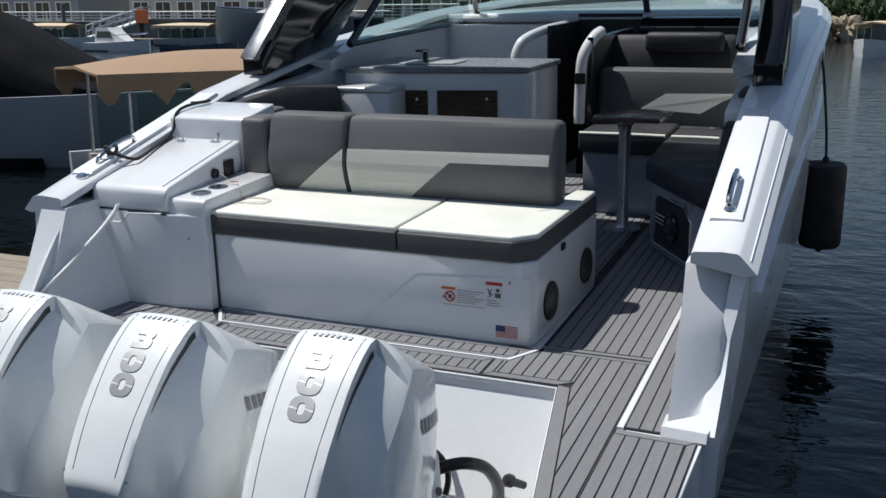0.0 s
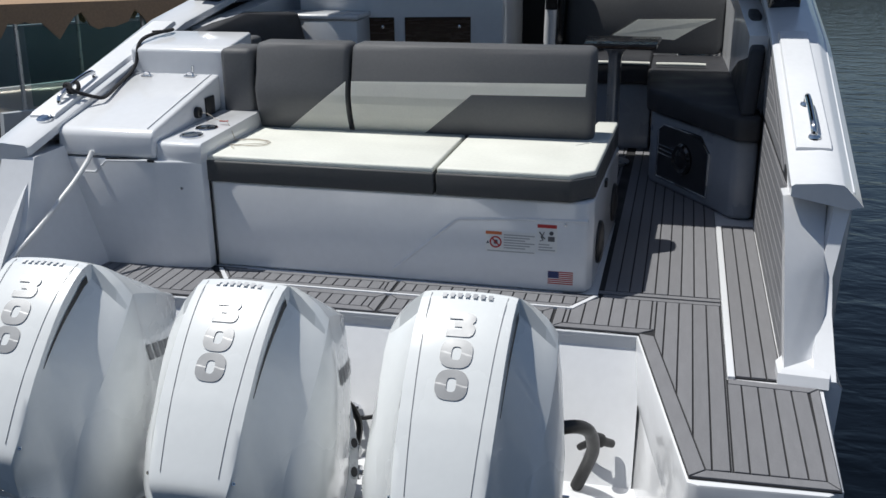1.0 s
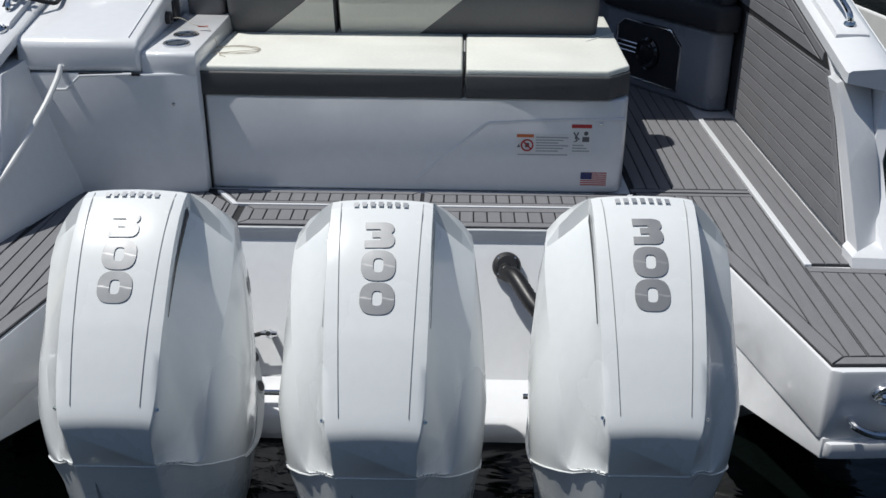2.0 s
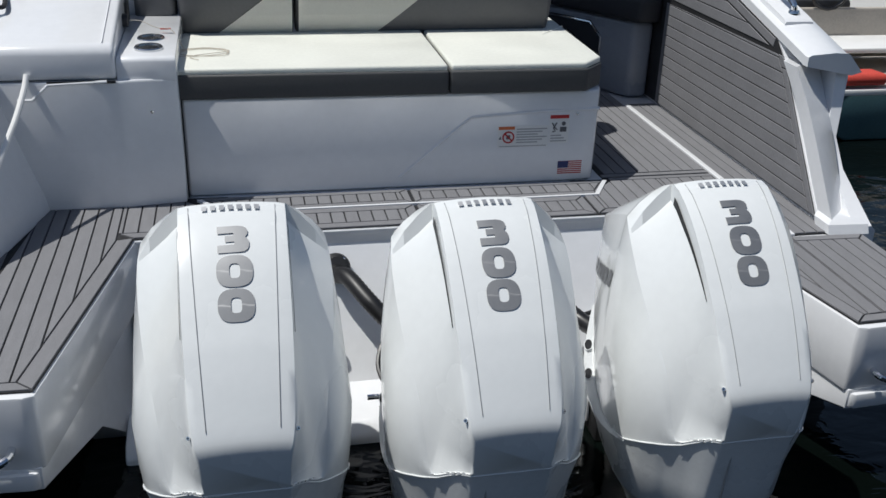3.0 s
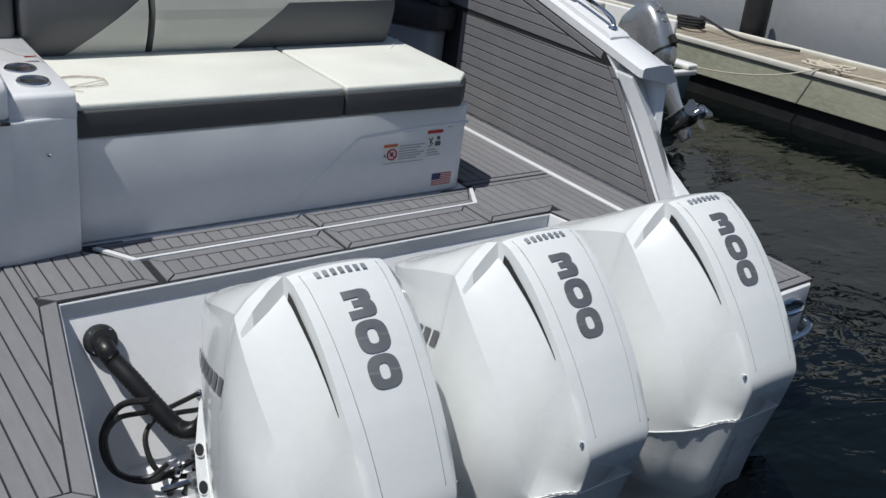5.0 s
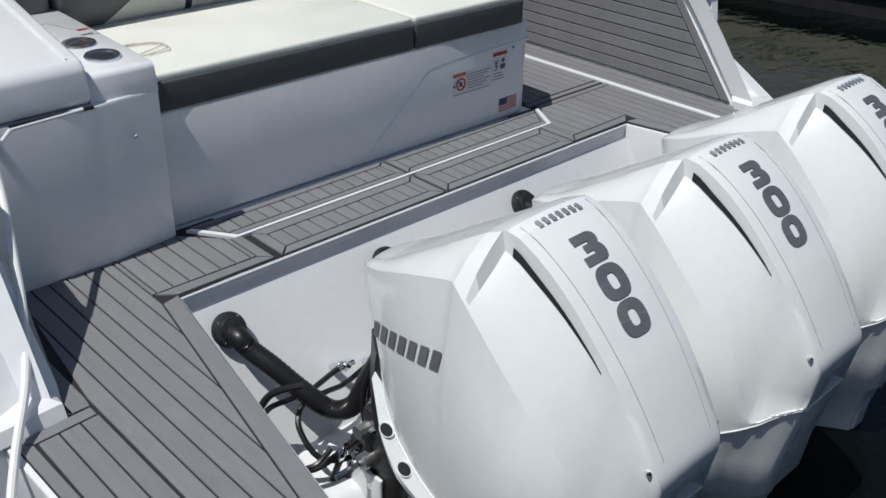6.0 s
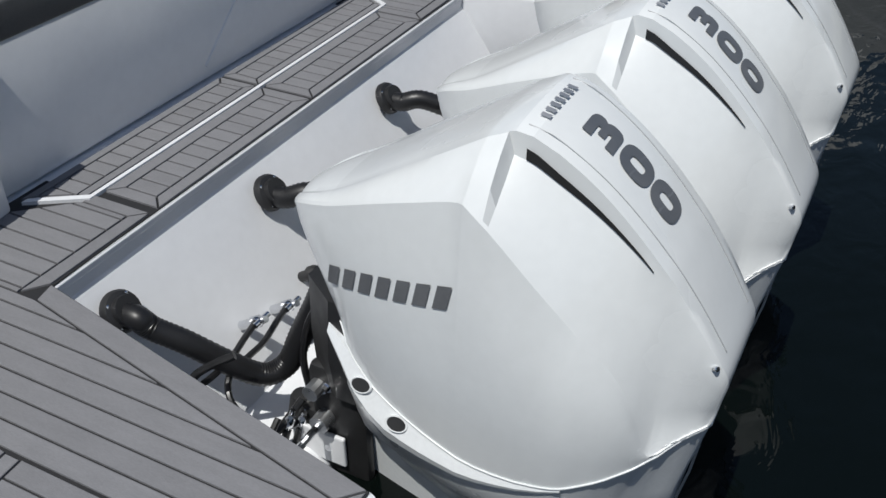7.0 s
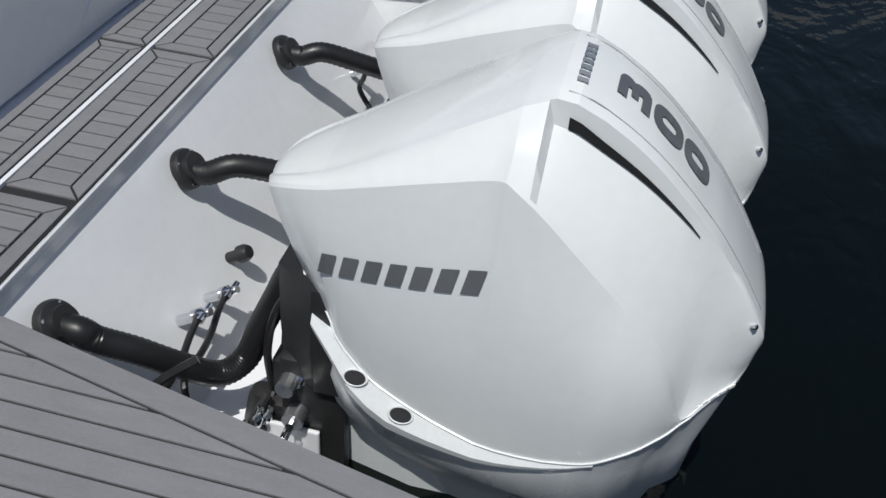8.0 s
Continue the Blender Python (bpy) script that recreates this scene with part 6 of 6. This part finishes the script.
# ---------------------------------------------------------------- far shore
STONE = mat("grey_seawall", (0.20, 0.19, 0.175), 0.9, var=0.25, scale=0.6, bump=0.3, bscale=4)
FACADE = mat("pale_facade", (0.42, 0.42, 0.40), 0.8, var=0.12, scale=0.4)
PAVING = mat("promenade_paving", (0.30, 0.29, 0.27), 0.9, var=0.15, scale=0.7)
HEDGE = mat("hedge_leaves", (0.045, 0.075, 0.03), 0.8, var=0.4, scale=3)
shore = thing("promenade", "grey stone seawall with a paved promenade", "seawall", kind="structure")
part("wall", box(-220, 60, 96, 99, WATER - 0.5, 0.95), STONE, shore)
part("coping", box(-220, 60, 95.8, 96.6, 0.95, 1.1, 0.04), FACADE, shore)
part("paving", box(-220, 60, 96.6, 130, 0.8, 1.05), PAVING, shore)
railing = thing("promenade_railing", "white metal railing along the promenade", "railing")
for z_ in (1.45, 1.8, 2.2):
    part("bar", tube([(-220, 96.3, z_), (-8, 96.3, z_)], 0.05 if z_ < 2 else 0.09, 6, 1), PAPER, railing)
post_me = mesh_of(box(-0.07, 0.07, -0.07, 0.07, 0.0, 1.15), "post", PAPER)
for i in range(70):
    ob = new("post", post_me)
    ob.parent = railing
    ob.location = (-218 + 3.0 * i, 96.3, 1.05)


def building(x0, x1, y0, h, label, material):
    b_ = thing("waterfront_building", label, "building", "waterfront buildings")
    part("wall", box(x0, x1, y0, y0 + 12, 1.0, h), material, b_)
    part("roof", box(x0 - 0.5, x1 + 0.5, y0 - 0.5, y0 + 12.5, h, h + 0.5, 0.05), STONE, b_)
    wm = mesh_of(box(-1.3, 1.3, -0.06, 0.02, 0, 2.4), "window", GLOSSBLACK)
    fm = mesh_of(join(box(-1.45, -1.3, -0.12, 0.02, -0.15, 2.55), box(1.3, 1.45, -0.12, 0.02, -0.15, 2.55), box(-1.3, 1.3, -0.12, 0.02, 2.4, 2.55), box(-1.6, 1.6, -0.2, 0.02, -0.2, -0.02), box(-0.05, 0.05, -0.1, 0.02, 0, 2.4)), "frame", PAPER)
    n = int((x1 - x0) / 4.0)
    for k in range(n):
        for fl in range(int(h / 3.6)):
            w_ = new("window", wm)
            w_.parent = b_
            w_.location = (x0 + 2.2 + 4.0 * k, y0, 1.3 + 3.6 * fl)
            f_ = new("frame", fm)
            f_.parent = w_


building(-200, -150, 118, 8.5, "pale two-storey waterfront building with dark windows", FACADE)
building(-145, -104, 112, 8.5, "grey two-storey waterfront building with dark windows", mat("grey_facade", (0.25, 0.26, 0.27), 0.8, var=0.12, scale=0.4))
building(-98, -60, 116, 8.5, "pale two-storey waterfront building with dark windows", FACADE)
building(-55, -20, 112, 8.5, "grey two-storey waterfront building with dark windows", mat("taupe_facade", (0.30, 0.28, 0.25), 0.8, var=0.12, scale=0.4))
building(-14, 40, 116, 6.0, "low brown waterfront building with dark windows", mat("brown_facade", (0.22, 0.18, 0.14), 0.8, var=0.15, scale=0.4))

gang = thing("gangway", "aluminium gangway with lattice sides up to the promenade", "gangway")
A, B = Vector((-61.0, 66.2, -0.3)), Vector((-58.0, 70.5, 1.35))
side_v = Vector((0.9, -0.6, 0))
part("deck", extrude([A - side_v, A + side_v, B + side_v, B - side_v], (0, 0, 0.15)), PAPER, gang)
for s_ in (-1, 1):
    for z_ in (0.6, 1.15):
        part("handrail", tube([A + s_ * side_v + Vector((0, 0, z_)), B + s_ * side_v + Vector((0, 0, z_))], 0.06, 6, 1), DULLMETAL, gang)
    for k in range(9):
        p = A.lerp(B, k / 8) + s_ * side_v
        part("upright", tube([p, p + Vector((0, 0, 1.15))], 0.04, 6, 1), DULLMETAL, gang)
        if k < 8:
            q = A.lerp(B, (k + 1) / 8) + s_ * side_v
            part("brace", tube([p, q + Vector((0, 0, 1.15))], 0.03, 5, 1), DULLMETAL, gang)
landing = thing("gangway_landing", "raised grey landing between gangway and promenade", "landing")
part("deck", box(-60.5, -54, 70.4, 96.2, 1.1, 1.4), STONE, landing)
for x_ in (-60, -54.5):
    for y_ in (72, 80, 88):
        part("pile", lathe([(0.25, WATER - 0.5), (0.25, 1.1)], pose(x_, y_, 0), 10), STONE, landing)
dock("far_dock", "long floating dock before the promenade", -80.0, -30.0, 63.5, 66.0, -0.25, 1.2)
sign_board = thing("warning_board", "small orange-red board on the gangway", "sign")
part("board", box(-57.6, -56.2, 68.4, 68.5, 1.0, 2.2, 0.03), ORANGE, sign_board)
for k, (x, y, tn) in enumerate(((-57.5, 55.2, -85), (-49.0, 60.8, -80), (-70, 60, -88))):
    moored_boat("canopy_boat", "small launch with a faded cream canopy", x, y, tn, 6.6, 2.3, 0.5, GREY_HULL if k else WHITE_HULL, "launch", TAN_LIGHT)
moored_boat("navy_cruiser", "dark blue-grey moored cruiser with a white cabin", -27.5, 55.0, 84, 13.0, 4.0, 2.2, mat("moored_slate_hull", (0.08, 0.10, 0.13), 0.35, coat=0.3, var=0.1, scale=0.8))
moored_boat("small_workboat", "small pale cabin boat by the far dock", -44.5, 48.2, -95, 5.0, 2.0, 0.5, WHITE_HULL)
moored_boat("dark_tender", "low dark blue tender beside the far launches", -37.0, 46.5, -90, 5.0, 2.0, 0.45, NAVY_HULL, "covered")
moored_boat("bow_rider", "white bowrider moored beyond the port side", -5.2, 9.8, -18, 6.5, 2.4, 1.35, WHITE_HULL, "covered")
moored_boat("canopy_boat", "small white launch with a cream canopy", 3.9, 58.5, 165, 5.0, 2.0, 0.7, WHITE_HULL, "launch", TAN_LIGHT)
piling = thing("dock_piling", "thick grey concrete dock piling", "piling")
part("pile", lathe([(0.25, -1.2), (0.25, 1.9), (0.22, 2.0), (0.0, 2.02)], pose(0, 0, 0), 20), STONE, piling, smooth=True)
piling.matrix_world = pose(-4.3, 15.3, 0)
copy_thing(piling, pose(-62.0, 95.0, 1.2))
copy_thing(piling, pose(-90.0, 94.0, 1.2))
random.seed(11)
rocks = bmesh.new()
for k in range(110):
    s_ = random.uniform(0.4, 1.0)
    m_ = pose(random.uniform(-5.0, 2.5), random.uniform(92.0, 96.0), WATER + random.uniform(0.0, 1.7), random.uniform(0, 90), random.uniform(0, 90), random.uniform(0, 90)) @ Matrix.Diagonal((s_, s_ * 0.8, s_ * 0.6, 1))
    bmesh.ops.create_icosphere(rocks, subdivisions=1, radius=1, matrix=m_)
tagged(part("riprap", rocks, mat("tan_riprap", (0.34, 0.28, 0.20), 0.9, var=0.3, scale=2), None), "pale tan riprap rocks along the shore", "rocks", kind="stuff")
leaf = [Vector((0.5, 0, 0)), Vector((0, 0.3, 0.06)), Vector((-0.5, 0, 0)), Vector((0, -0.3, 0.06))]
verts, faces = [], []
for k in range(5000):
    m_ = pose(random.uniform(-12, 40), random.uniform(104, 109), 1.0 + random.uniform(0.0, 2.6) * random.uniform(0.6, 1), random.uniform(0, 180), random.uniform(0, 180), random.uniform(0, 180))
    faces.append([len(verts) + q for q in range(4)])
    verts += [m_ @ v for v in leaf]
hm = bpy.data.meshes.new("hedge")
hm.from_pydata(verts, [], faces)
hm.materials.append(HEDGE)
tagged(new("hedge", hm), "dark green clipped hedge along the promenade", "hedge", kind="stuff")

# plain unseen wall, added astern to keep low sky light off the motors
hw = bmesh.new()
bmesh.ops.create_cube(hw, size=1.0, matrix=Matrix.Translation((0, -27, 2.2)) @ Matrix.Diagonal((140, 0.6, 7.2, 1)))
tagged(part("sky_blocker_wall", hw, mat("dark_sky_blocker", (0.10, 0.095, 0.085), 0.85, var=0.3, scale=1.2, bump=0.4, bscale=6, stretch=(3, 1, 0.3)), None), "unseen dark wall added astern to hold back low sky light", "wall", kind="structure")
